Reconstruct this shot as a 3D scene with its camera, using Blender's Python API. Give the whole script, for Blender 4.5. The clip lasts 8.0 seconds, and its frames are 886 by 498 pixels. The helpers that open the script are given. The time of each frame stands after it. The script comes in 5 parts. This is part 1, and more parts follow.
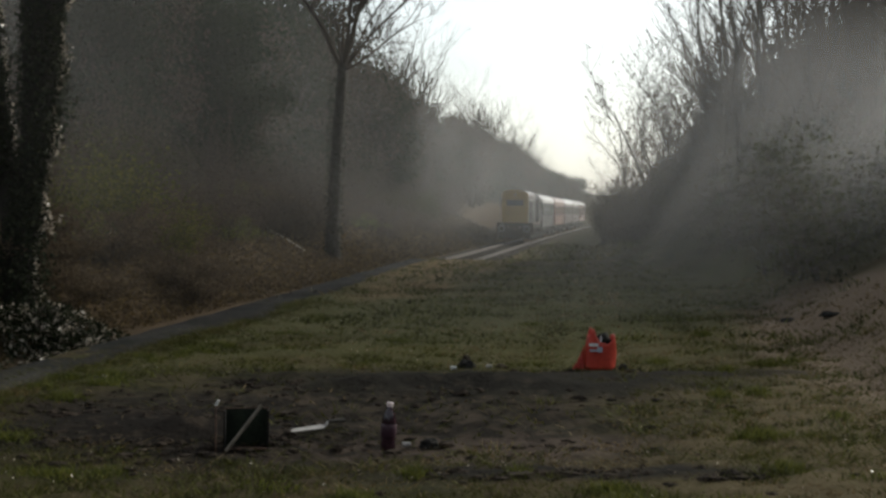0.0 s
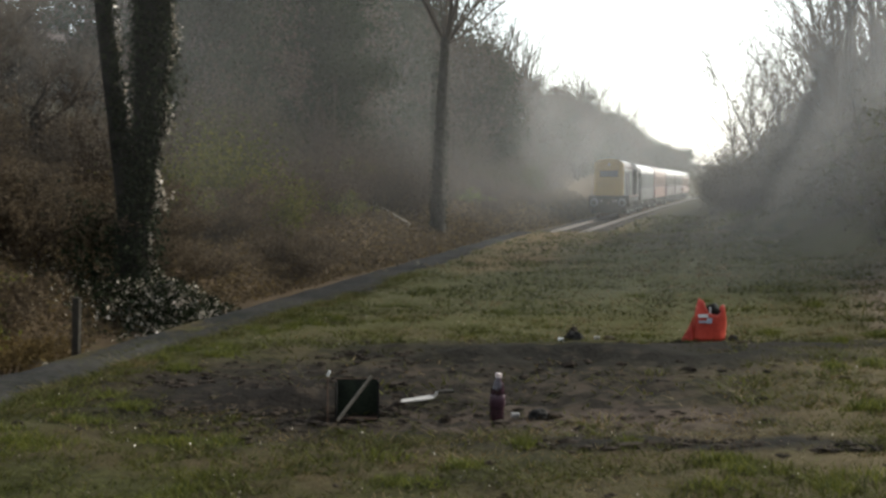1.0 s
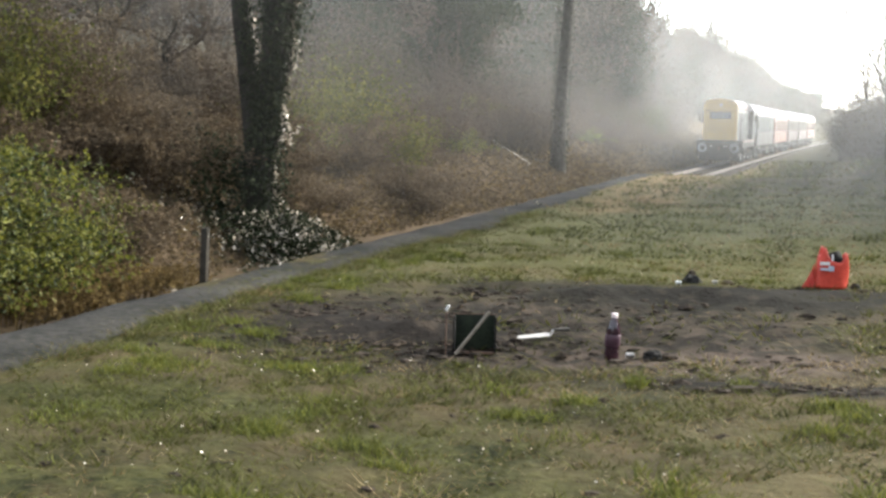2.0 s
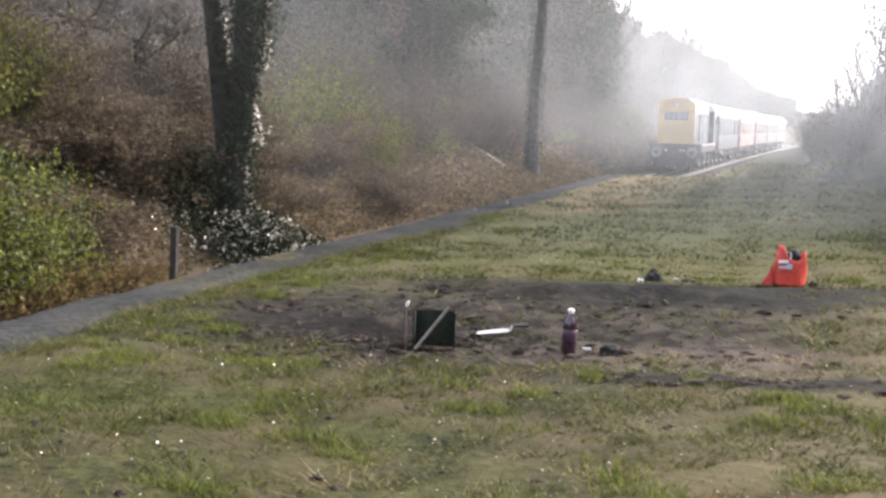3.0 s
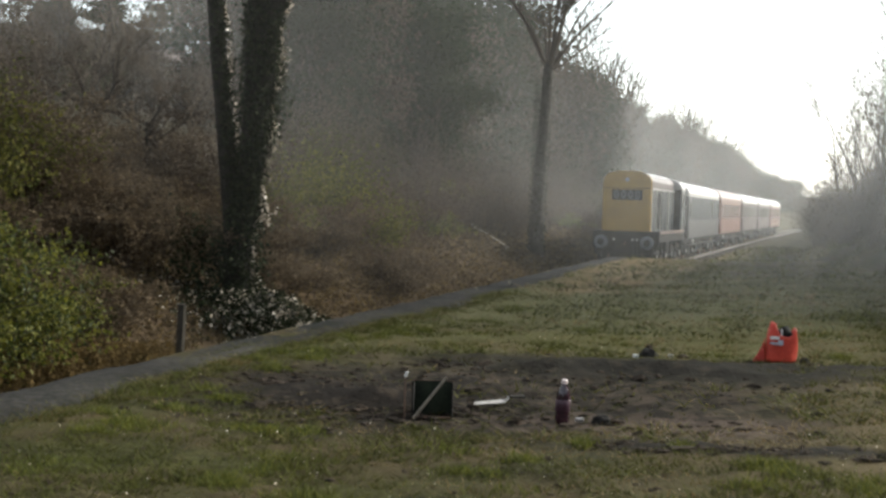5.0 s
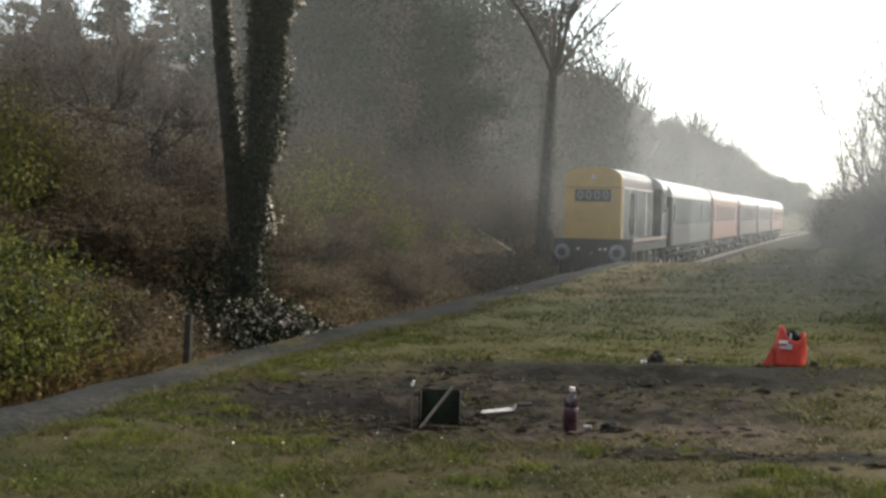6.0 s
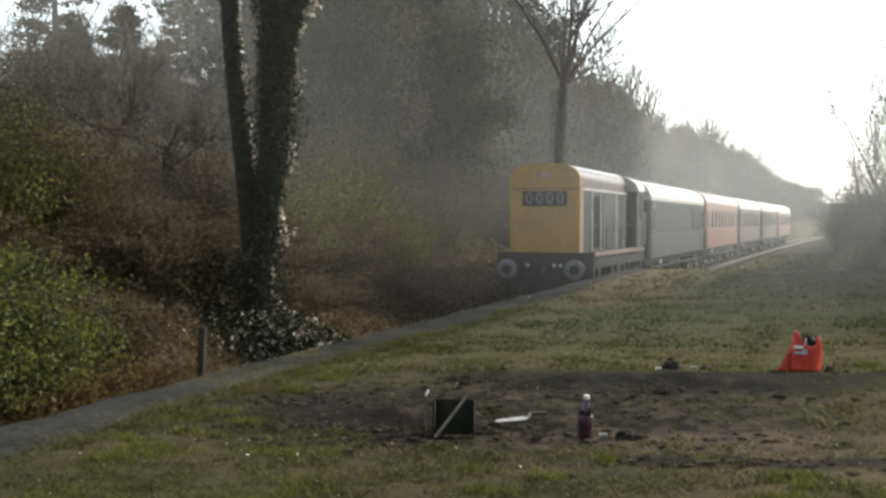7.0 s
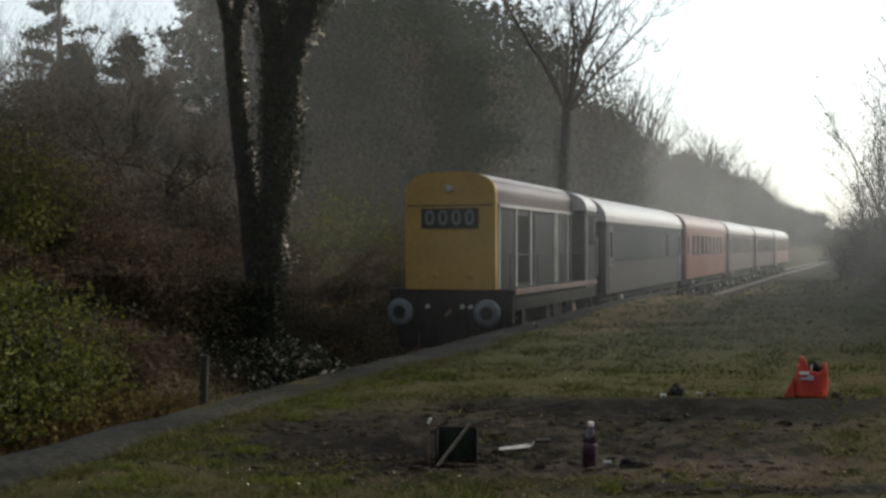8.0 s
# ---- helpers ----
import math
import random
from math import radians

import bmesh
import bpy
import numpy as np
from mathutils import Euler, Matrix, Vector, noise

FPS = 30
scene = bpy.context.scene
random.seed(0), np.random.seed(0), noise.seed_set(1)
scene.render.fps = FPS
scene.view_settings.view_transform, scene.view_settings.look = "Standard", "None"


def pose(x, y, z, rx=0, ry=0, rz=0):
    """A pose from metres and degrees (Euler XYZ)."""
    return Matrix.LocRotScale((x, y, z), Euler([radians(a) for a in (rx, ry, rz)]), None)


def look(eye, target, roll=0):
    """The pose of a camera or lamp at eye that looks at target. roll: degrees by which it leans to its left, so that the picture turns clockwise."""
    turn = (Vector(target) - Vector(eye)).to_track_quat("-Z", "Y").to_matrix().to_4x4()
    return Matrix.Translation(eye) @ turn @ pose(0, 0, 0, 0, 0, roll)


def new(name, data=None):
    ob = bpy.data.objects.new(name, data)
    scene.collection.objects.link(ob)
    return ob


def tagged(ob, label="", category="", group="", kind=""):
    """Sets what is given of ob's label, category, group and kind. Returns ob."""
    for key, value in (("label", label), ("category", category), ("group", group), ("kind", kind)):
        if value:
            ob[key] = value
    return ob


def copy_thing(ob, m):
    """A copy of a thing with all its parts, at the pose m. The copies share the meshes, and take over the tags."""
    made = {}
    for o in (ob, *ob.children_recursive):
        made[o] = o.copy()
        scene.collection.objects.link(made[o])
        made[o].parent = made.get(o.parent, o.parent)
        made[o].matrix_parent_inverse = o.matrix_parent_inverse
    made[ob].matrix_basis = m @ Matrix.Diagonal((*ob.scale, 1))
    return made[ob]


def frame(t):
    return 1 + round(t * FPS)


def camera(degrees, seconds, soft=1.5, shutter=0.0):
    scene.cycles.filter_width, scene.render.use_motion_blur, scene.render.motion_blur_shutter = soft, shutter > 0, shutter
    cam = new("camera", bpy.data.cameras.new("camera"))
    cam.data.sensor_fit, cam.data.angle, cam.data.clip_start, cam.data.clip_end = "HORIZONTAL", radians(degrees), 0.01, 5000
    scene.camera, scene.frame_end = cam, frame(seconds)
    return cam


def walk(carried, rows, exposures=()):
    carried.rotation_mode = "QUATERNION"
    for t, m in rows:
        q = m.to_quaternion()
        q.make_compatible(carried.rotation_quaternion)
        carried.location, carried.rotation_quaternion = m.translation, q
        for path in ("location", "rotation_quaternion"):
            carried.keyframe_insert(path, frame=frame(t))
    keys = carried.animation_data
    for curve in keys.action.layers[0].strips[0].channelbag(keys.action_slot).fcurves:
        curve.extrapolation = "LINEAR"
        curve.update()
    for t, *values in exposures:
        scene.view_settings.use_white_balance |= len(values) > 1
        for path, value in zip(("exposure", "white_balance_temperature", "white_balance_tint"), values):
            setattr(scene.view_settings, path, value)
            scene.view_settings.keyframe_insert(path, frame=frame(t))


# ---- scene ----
cam = camera(39.66, 8.0, soft=2.8)


def aim(x, y, z, turn, tilt, roll):
    """A camera pose: place, heading (left of +y), tilt from straight down, roll."""
    return pose(x, y, z, 0, 0, turn) @ pose(0, 0, 0, tilt) @ pose(0, 0, 0, 0, 0, roll)


walk(cam, [
    (0.0, aim(-0.335, 0.466, 1.664, 7.77, 87.79, 0.89)),
    (0.5, aim(-0.332, 0.461, 1.672, 8.86, 87.50, 0.51)),
    (1.0, aim(-0.347, 0.435, 1.652, 12.64, 86.51, 0.12)),
    (1.2, aim(-0.343, 0.431, 1.665, 15.62, 85.98, 1.50)),
    (1.5, aim(-0.337, 0.424, 1.689, 15.45, 85.12, 0.70)),
    (1.7, aim(-0.340, 0.350, 1.680, 17.51, 84.28, 1.23)),
    (2.8, aim(-0.191, 0.244, 1.632, 18.49, 82.97, 1.15)),
    (3.0, aim(-0.164, 0.208, 1.640, 17.07, 83.70, 1.40)),
    (3.2, aim(-0.128, 0.155, 1.630, 16.20, 84.50, 2.40)),
    (3.5, aim(-0.068, 0.069, 1.613, 17.82, 86.57, 1.47)),
    (3.7, aim(-0.030, 0.040, 1.615, 18.05, 86.50, 2.40)),
    (4.0, aim(0.020, 0.004, 1.620, 13.02, 86.83, 2.00)),
    (4.2, aim(0.004, -0.006, 1.614, 11.55, 86.60, 2.50)),
    (4.5, aim(-0.020, -0.022, 1.605, 13.18, 85.99, 2.11)),
    (5.0, aim(-0.003, -0.120, 1.600, 17.44, 87.58, 1.59)),
    (5.2, aim(0.020, -0.130, 1.605, 18.76, 88.23, 1.37)),
    (6.5, aim(-0.008, -0.050, 1.615, 17.33, 87.66, 0.66)),
    (7.0, aim(0.002, -0.060, 1.609, 18.40, 88.31, 0.09)),
    (7.5, aim(0.010, -0.041, 1.612, 17.81, 89.84, -0.11)),
    (8.0, aim(0.000, 0.000, 1.599, 18.60, 89.59, -0.16)),
], exposures=[(0.0, 0.27, 6500, 4), (0.5, 0.28, 6500, 4), (1.0, 1.18, 6450, 4), (1.5, 2.04, 6450, 4), (1.7, 2.22, 6400, 4), (2.8, 2.84, 6200, 14), (3.0, 2.66, 6080, 14), (3.5, 1.76, 5860, 10), 
              (4.0, 1.76, 6200, 4), (4.2, 1.36, 6300, 4), (4.5, 1.06, 6450, 4), (5.0, 1.48, 6500, 4), (5.2, 1.55, 6500, 4), 
              (6.5, 1.56, 6500, 4), (7.0, 1.50, 6500, 4), (7.5, 0.45, 6450, 4), (7.7, 0.15, 6450, 4), (8.0, 0.55, 6450, 4)])

# ---- light ----
SUN_UP, SUN_TURN = 28.0, 43.0          # elevation; degrees to the right of +y
world = bpy.data.worlds.new("sky")
scene.world = world
world.use_nodes = True
wn = world.node_tree.nodes
sky = wn.new("ShaderNodeTexSky")
sky.sky_type, sky.sun_disc = "NISHITA", False
sky.sun_elevation, sky.sun_rotation = radians(SUN_UP), radians(SUN_TURN)
sky.air_density, sky.dust_density, sky.ozone_density = 1.0, 2.0, 1.5
pale = wn.new("ShaderNodeHueSaturation")           # thin white haze over the whole sky
pale.inputs["Saturation"].default_value = 0.35
wn["Background"].inputs["Strength"].default_value = 0.15
world.node_tree.links.new(sky.outputs["Color"], pale.inputs["Color"])
world.node_tree.links.new(pale.outputs["Color"], wn["Background"].inputs["Color"])
sun = new("sun", bpy.data.lights.new("sun", "SUN"))
sun.data.energy, sun.data.angle, sun.data.color = 2.2, radians(0.6), (1.0, 0.94, 0.85)
SUN_WAY = Vector((math.sin(radians(SUN_TURN)) * math.cos(radians(SUN_UP)), math.cos(radians(SUN_TURN)) * math.cos(radians(SUN_UP)), math.sin(radians(SUN_UP))))
sun.matrix_world = look(SUN_WAY * 100, (0, 0, 0))

# ---- materials ----


def mat(name, low, high, scale=4.0, rough=0.8, bump=0.3, metal=0.0, detail=6.0, fine=0.0, island=0.0, thin=0.0, coat=0.0, gloss=0.5):
    """A surface whose colour drifts from low to high at two sizes of noise; thin lets light through leaves and grass."""
    m = bpy.data.materials.new(name)
    m.use_nodes = True
    n, l = m.node_tree.nodes, m.node_tree.links
    b = n["Principled BSDF"]
    tc = n.new("ShaderNodeTexCoord")
    big, small = n.new("ShaderNodeTexNoise"), n.new("ShaderNodeTexNoise")
    for t, s in ((big, scale), (small, fine or scale * 9)):
        t.inputs["Scale"].default_value, t.inputs["Detail"].default_value = s, detail
        l.new(tc.outputs["Object"], t.inputs["Vector"])
    add = n.new("ShaderNodeMath")
    add.operation = "MULTIPLY_ADD"
    add.inputs[1].default_value = 0.5
    half = n.new("ShaderNodeMath")
    half.operation = "MULTIPLY"
    half.inputs[1].default_value = 0.5
    l.new(big.outputs["Fac"], half.inputs[0])
    l.new(small.outputs["Fac"], add.inputs[0])
    l.new(half.outputs[0], add.inputs[2])
    ramp = n.new("ShaderNodeValToRGB")
    ramp.color_ramp.elements[0].position, ramp.color_ramp.elements[1].position = 0.36, 0.64
    ramp.color_ramp.elements[0].color, ramp.color_ramp.elements[1].color = (*low, 1), (*high, 1)
    fac = add.outputs[0]
    if island:
        geo, mix = n.new("ShaderNodeNewGeometry"), n.new("ShaderNodeMix")
        mix.inputs["Factor"].default_value = island
        l.new(fac, mix.inputs["A"])
        l.new(geo.outputs["Random Per Island"], mix.inputs["B"])
        fac = mix.outputs["Result"]
    l.new(fac, ramp.inputs["Fac"])
    l.new(ramp.outputs["Color"], b.inputs["Base Color"])
    b.inputs["Roughness"].default_value, b.inputs["Metallic"].default_value = rough, metal
    b.inputs["Coat Weight"].default_value = coat
    b.inputs["Specular IOR Level"].default_value = gloss
    if bump:
        bp = n.new("ShaderNodeBump")
        bp.inputs["Strength"].default_value, bp.inputs["Distance"].default_value = bump, 0.02
        l.new(small.outputs["Fac"], bp.inputs["Height"])
        l.new(bp.outputs["Normal"], b.inputs["Normal"])
    if thin:
        tr, mx = n.new("ShaderNodeBsdfTranslucent"), n.new("ShaderNodeMixShader")
        l.new(ramp.outputs["Color"], tr.inputs["Color"])
        mx.inputs[0].default_value = thin
        l.new(b.outputs[0], mx.inputs[1])
        l.new(tr.outputs[0], mx.inputs[2])
        l.new(mx.outputs[0], n["Material Output"].inputs["Surface"])
    return m


SOIL = mat("burnt_soil", (0.012, 0.009, 0.007), (0.044, 0.033, 0.024), 1.6, 1.0, 0.8, gloss=0.1)
GRASS = mat("grass_blade", (0.024, 0.028, 0.007), (0.088, 0.088, 0.020), 0.7, 0.75, 0, island=0.3, thin=0.35, gloss=0.12)
DRY = mat("dry_grass", (0.075, 0.054, 0.026), (0.19, 0.140, 0.070), 0.7, 0.7, 0, island=0.35, thin=0.35, gloss=0.15)
IVYBARK = mat("dark_ivied_bark", (0.012, 0.011, 0.009), (0.036, 0.032, 0.026), 6, 0.95, 0.9, gloss=0.08)
BARK = mat("bark", (0.018, 0.016, 0.012), (0.062, 0.053, 0.042), 6, 0.95, 0.9, gloss=0.2)
TWIG = mat("twig", (0.048, 0.037, 0.028), (0.080, 0.063, 0.047), 1.5, 0.95, 0, island=0.2, thin=0.2, gloss=0.05)
BRAMBLE = mat("bramble", (0.052, 0.039, 0.025), (0.105, 0.077, 0.048), 0.5, 0.9, 0, island=0.25, thin=0.35, gloss=0.1)
MOUND = mat("bramble_leaf", (0.022, 0.031, 0.006), (0.130, 0.128, 0.021), 0.6, 0.65, 0, island=0.45, thin=0.35, gloss=0.25)
LEAF = mat("leaf", (0.032, 0.036, 0.016), (0.066, 0.064, 0.028), 0.5, 0.9, 0, island=0.2, thin=0.35, gloss=0.1)
IVY = mat("ivy_leaf", (0.011, 0.015, 0.008), (0.032, 0.036, 0.018), 1.0, 0.85, 0, island=0.25, thin=0.1, gloss=0.06)
# bright copy of the leaf colour: sun glints painted in
GLINT = mat("ivy_leaf_glint", (0.11, 0.095, 0.07), (0.44, 0.38, 0.31), 1.0, 0.3, 0, island=0.6, thin=0.45, gloss=0.6)
RUSSET = mat("russet_grass", (0.060, 0.041, 0.018), (0.150, 0.104, 0.042), 0.6, 0.9, 0, island=0.4, thin=0.35, gloss=0.08)
BUSH = mat("yellow_green_leaf", (0.040, 0.046, 0.012), (0.115, 0.105, 0.026), 0.5, 0.85, 0, island=0.3, thin=0.4, gloss=0.12)
BOXGREEN = mat("scorched_green_paint", (0.008, 0.010, 0.007), (0.022, 0.028, 0.016), 5, 0.8, 0.3, gloss=0.15)
LITTER = mat("leaf_litter", (0.044, 0.034, 0.022), (0.086, 0.066, 0.042), 0.6, 0.95, 0, island=0.2, thin=0.3, gloss=0.05)
STRAW = mat("bank_straw", (0.065, 0.047, 0.024), (0.13, 0.094, 0.046), 0.5, 0.9, 0, island=0.3, thin=0.3, gloss=0.08)
DARKGREY = mat("charcoal_paint", (0.018, 0.021, 0.022), (0.028, 0.032, 0.033), 1.5, 0.6, 0.03, gloss=0.1)
VOID = mat("dark_opening", (0.003, 0.003, 0.003), (0.008, 0.008, 0.008), 3, 0.9, 0, gloss=0.05)
DULL = mat("purple_brown_paint", (0.045, 0.030, 0.030), (0.080, 0.054, 0.052), 1.5, 0.5, 0.05, gloss=0.25)
CONIFER = mat("needle", (0.018, 0.024, 0.014), (0.032, 0.038, 0.022), 0.4, 0.95, 0, island=0.15, thin=0.3, gloss=0.05)
COPING = mat("worn_tarmac", (0.009, 0.009, 0.008), (0.040, 0.037, 0.033), 0.8, 1.0, 0.7, fine=14, gloss=0.05)
BALLAST = mat("ballast", (0.016, 0.013, 0.011), (0.055, 0.045, 0.038), 5, 1.0, 1.0, fine=40, gloss=0.05)
STEEL = mat("rail_steel", (0.06, 0.048, 0.040), (0.15, 0.125, 0.105), 5, 0.6, 0.1, metal=0.2, gloss=0.3)
RUST = mat("rust", (0.05, 0.03, 0.02), (0.14, 0.075, 0.045), 6, 0.85, 0.4)
SLEEPER = mat("sleeper", (0.022, 0.018, 0.014), (0.065, 0.052, 0.040), 5, 0.9, 0.6, gloss=0.1)
YELLOW = mat("yellow_paint", (0.21, 0.122, 0.014), (0.30, 0.172, 0.020), 1.2, 0.55, 0.03)
LOCOGREY = mat("dark_slate_paint", (0.014, 0.017, 0.017), (0.030, 0.034, 0.034), 1.5, 0.5, 0.03, gloss=0.15)
GREY = mat("blue_grey_paint", (0.030, 0.028, 0.029), (0.054, 0.050, 0.051), 1.5, 0.5, 0.03, gloss=0.2)
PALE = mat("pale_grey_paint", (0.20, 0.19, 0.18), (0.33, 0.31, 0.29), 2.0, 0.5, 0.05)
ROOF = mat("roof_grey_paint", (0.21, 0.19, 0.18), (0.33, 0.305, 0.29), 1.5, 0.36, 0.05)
BLACK = mat("black_underframe", (0.006, 0.0055, 0.005), (0.022, 0.020, 0.018), 4, 0.85, 0.3, gloss=0.15)
MAROON = mat("maroon_paint", (0.095, 0.036, 0.026), (0.155, 0.060, 0.042), 1.2, 0.42, 0.03)
SOLEBAR = mat("red_solebar", (0.07, 0.045, 0.04), (0.13, 0.075, 0.062), 2.0, 0.6, 0.1)
BUFFER = mat("buffer_steel", (0.06, 0.066, 0.075), (0.12, 0.13, 0.145), 5, 0.55, 0.1, metal=0.3)
WHITE = mat("white_paint", (0.62, 0.62, 0.60), (0.80, 0.80, 0.78), 6, 0.5, 0.05)
ORANGE = mat("orange_plastic", (0.47, 0.042, 0.027), (0.62, 0.075, 0.042), 3, 0.45, 0.15, thin=0.2)
WOOD = mat("weathered_wood", (0.10, 0.085, 0.065), (0.24, 0.20, 0.15), 8, 0.85, 0.5)
BRICK = mat("platform_brick", (0.09, 0.05, 0.04), (0.18, 0.10, 0.075), 4, 0.9, 0.6)
DIGIT = mat("faded_digit_paint", (0.075, 0.08, 0.08), (0.13, 0.135, 0.13), 6, 0.7, 0.05, gloss=0.2)
HOUSE = mat("render_wall", (0.38, 0.36, 0.34), (0.52, 0.50, 0.47), 1.0, 0.9, 0.1)
TILE = mat("roof_tile", (0.10, 0.07, 0.06), (0.18, 0.13, 0.11), 3.0, 0.85, 0.3)
COLA = mat("dark_cola", (0.016, 0.009, 0.014), (0.05, 0.02, 0.028), 6, 0.12, 0)
LABEL = mat("bottle_label", (0.034, 0.014, 0.024), (0.070, 0.030, 0.048), 10, 0.4, 0)


def glass_mat():
    m = bpy.data.materials.new("window_glass")
    m.use_nodes = True
    b = m.node_tree.nodes["Principled BSDF"]
    b.inputs["Base Color"].default_value = (0.02, 0.022, 0.024, 1)
    b.inputs["Roughness"].default_value = 0.08
    return m


GLASS = glass_mat()

# ---- builders ----


def mesh_of(name, verts, faces, materials, smooth=False, slots=None):
    me = bpy.data.meshes.new(name)
    me.from_pydata([tuple(v) for v in verts], [], [tuple(f) for f in faces])
    for m in materials:
        me.materials.append(m)
    if slots is not None:
        me.polygons.foreach_set("material_index", np.array(slots, dtype=np.int32))
    if smooth:
        me.polygons.foreach_set("use_smooth", np.ones(len(me.polygons), dtype=bool))
    me.update()
    return me


def part(name, bm, material, parent=None, label="", smooth=False):
    """Links a bmesh as one mesh object under a thing or a part."""
    me = bpy.data.meshes.new(name)
    bm.to_mesh(me)
    bm.free()
    me.materials.append(material)
    if smooth:
        me.polygons.foreach_set("use_smooth", np.ones(len(me.polygons), dtype=bool))
    ob = new(name, me)
    ob.parent = parent
    return tagged(ob, label)


def box(x0, x1, y0, y1, z0, z1, bevel=0.0, bm=None):
    own = bm is None
    bm = bm or bmesh.new()
    r = bmesh.ops.create_cube(bm, size=1, matrix=Matrix.Translation(((x0 + x1) / 2, (y0 + y1) / 2, (z0 + z1) / 2)) @ Matrix.Diagonal((x1 - x0, y1 - y0, z1 - z0, 1)))
    if bevel and own:
        bmesh.ops.bevel(bm, geom=bm.edges[:], offset=bevel, segments=2, affect="EDGES")
    return bm


def rod(a, b, r0, r1=None, sides=10, bm=None):
    """A straight tapered round bar from a to b."""
    bm = bm or bmesh.new()
    a, b = Vector(a), Vector(b)
    m = Matrix.Translation((a + b) / 2) @ (b - a).to_track_quat("Z", "Y").to_matrix().to_4x4()
    bmesh.ops.create_cone(bm, cap_ends=True, segments=sides, radius1=r0, radius2=r0 if r1 is None else r1, depth=(b - a).length, matrix=m)
    return bm


def lathe(profile, sides=20, bm=None, m=None):
    """A turned solid: (radius, height) pairs round z."""
    bm = bm or bmesh.new()
    rings = []
    for r, z in profile:
        rings.append([bm.verts.new((r * math.cos(2 * math.pi * i / sides), r * math.sin(2 * math.pi * i / sides), z)) for i in range(sides)])
    for a, b in zip(rings, rings[1:]):
        for i in range(sides):
            bm.faces.new((a[i], a[(i + 1) % sides], b[(i + 1) % sides], b[i]))
    bm.faces.new(rings[0][::-1])
    bm.faces.new(rings[-1])
    if m:
        bmesh.ops.transform(bm, matrix=m, verts=bm.verts[:])
    return bm


def extrude(profile, y0, y1, bm=None):
    """A closed outline in x, z drawn out along y."""
    bm = bm or bmesh.new()
    a = [bm.verts.new((x, y0, z)) for x, z in profile]
    b = [bm.verts.new((x, y1, z)) for x, z in profile]
    k = len(profile)
    for i in range(k):
        bm.faces.new((a[i], a[(i + 1) % k], b[(i + 1) % k], b[i]))
    bm.faces.new(a[::-1])
    bm.faces.new(b)
    bmesh.ops.recalc_face_normals(bm, faces=bm.faces[:])
    return bm


def thing(name, m, label, category, group="", kind=""):
    ob = new(name)
    ob.empty_display_size = 0.1
    ob.matrix_world = m
    return tagged(ob, label, category, group, kind)


# ---- the lie of the land ----


def track_x(y):
    return -7.70 + 0.00010 * (y - 22) ** 2


def rail_z(y):
    return -0.75 - 0.00585 * y


def step(a, b, v):
    t = np.clip((v - a) / (b - a), 0, 1)
    return t * t * (3 - 2 * t)


EDGE, PLATFORM_END = -6.05, 35.0


def fbm(x, y, f):
    return (np.sin(x * f + 1.3 * np.sin(y * f * 0.7)) + np.sin(y * f * 1.3 + 1.7 * np.sin(x * f * 0.6)) + 0.5 * np.sin((x + y) * f * 2.3)) / 2.5


def land(x, y):
    """The ground's height."""
    x, y = np.asarray(x, float), np.asarray(y, float)
    u = x - track_x(y)
    bed = rail_z(y) - 0.27
    left = bed + 0.52 * np.clip(-u - 2.6, 0, 9.5) + 0.16 * np.clip(-u - 12.1, 0, 60) + 0.25 * fbm(x, y, 0.5) * step(3, 6, -u)
    lawn = 0.045 * np.clip(x + 2.0, 0, 4) + 0.015 * fbm(x, y, 2.1) + 0.03 * fbm(x, y, 0.6)
    down = step(PLATFORM_END, PLATFORM_END + 9, y)
    right_low = bed + 0.62 * step(1.8, 2.7, u)
    right = lawn * (1 - down) + right_low * down
    foot = 9.6 - 3.4 * step(24, 44, y)
    right = right + 0.48 * np.clip(u - foot, 0, 8) + 0.1 * np.clip(u - foot - 8, 0, 60)
    wall = step(EDGE - 0.02, EDGE + 0.06, x) * (1 - down) + step(1.9, 3.0, u) * down
    # unseen rise behind the camera, added to keep sky light off the train's nose
    behind = 0.75 * np.clip(-y - 9, 0, 13) * step(0.5, 3.5, np.abs(u))
    return np.where(u < 0, left, bed * (1 - wall) + right * wall) + behind


def spread(edges):
    out = []
    for a, b, s in edges:
        out += list(np.arange(a, b, s))
    return np.array(out + [edges[-1][1]])


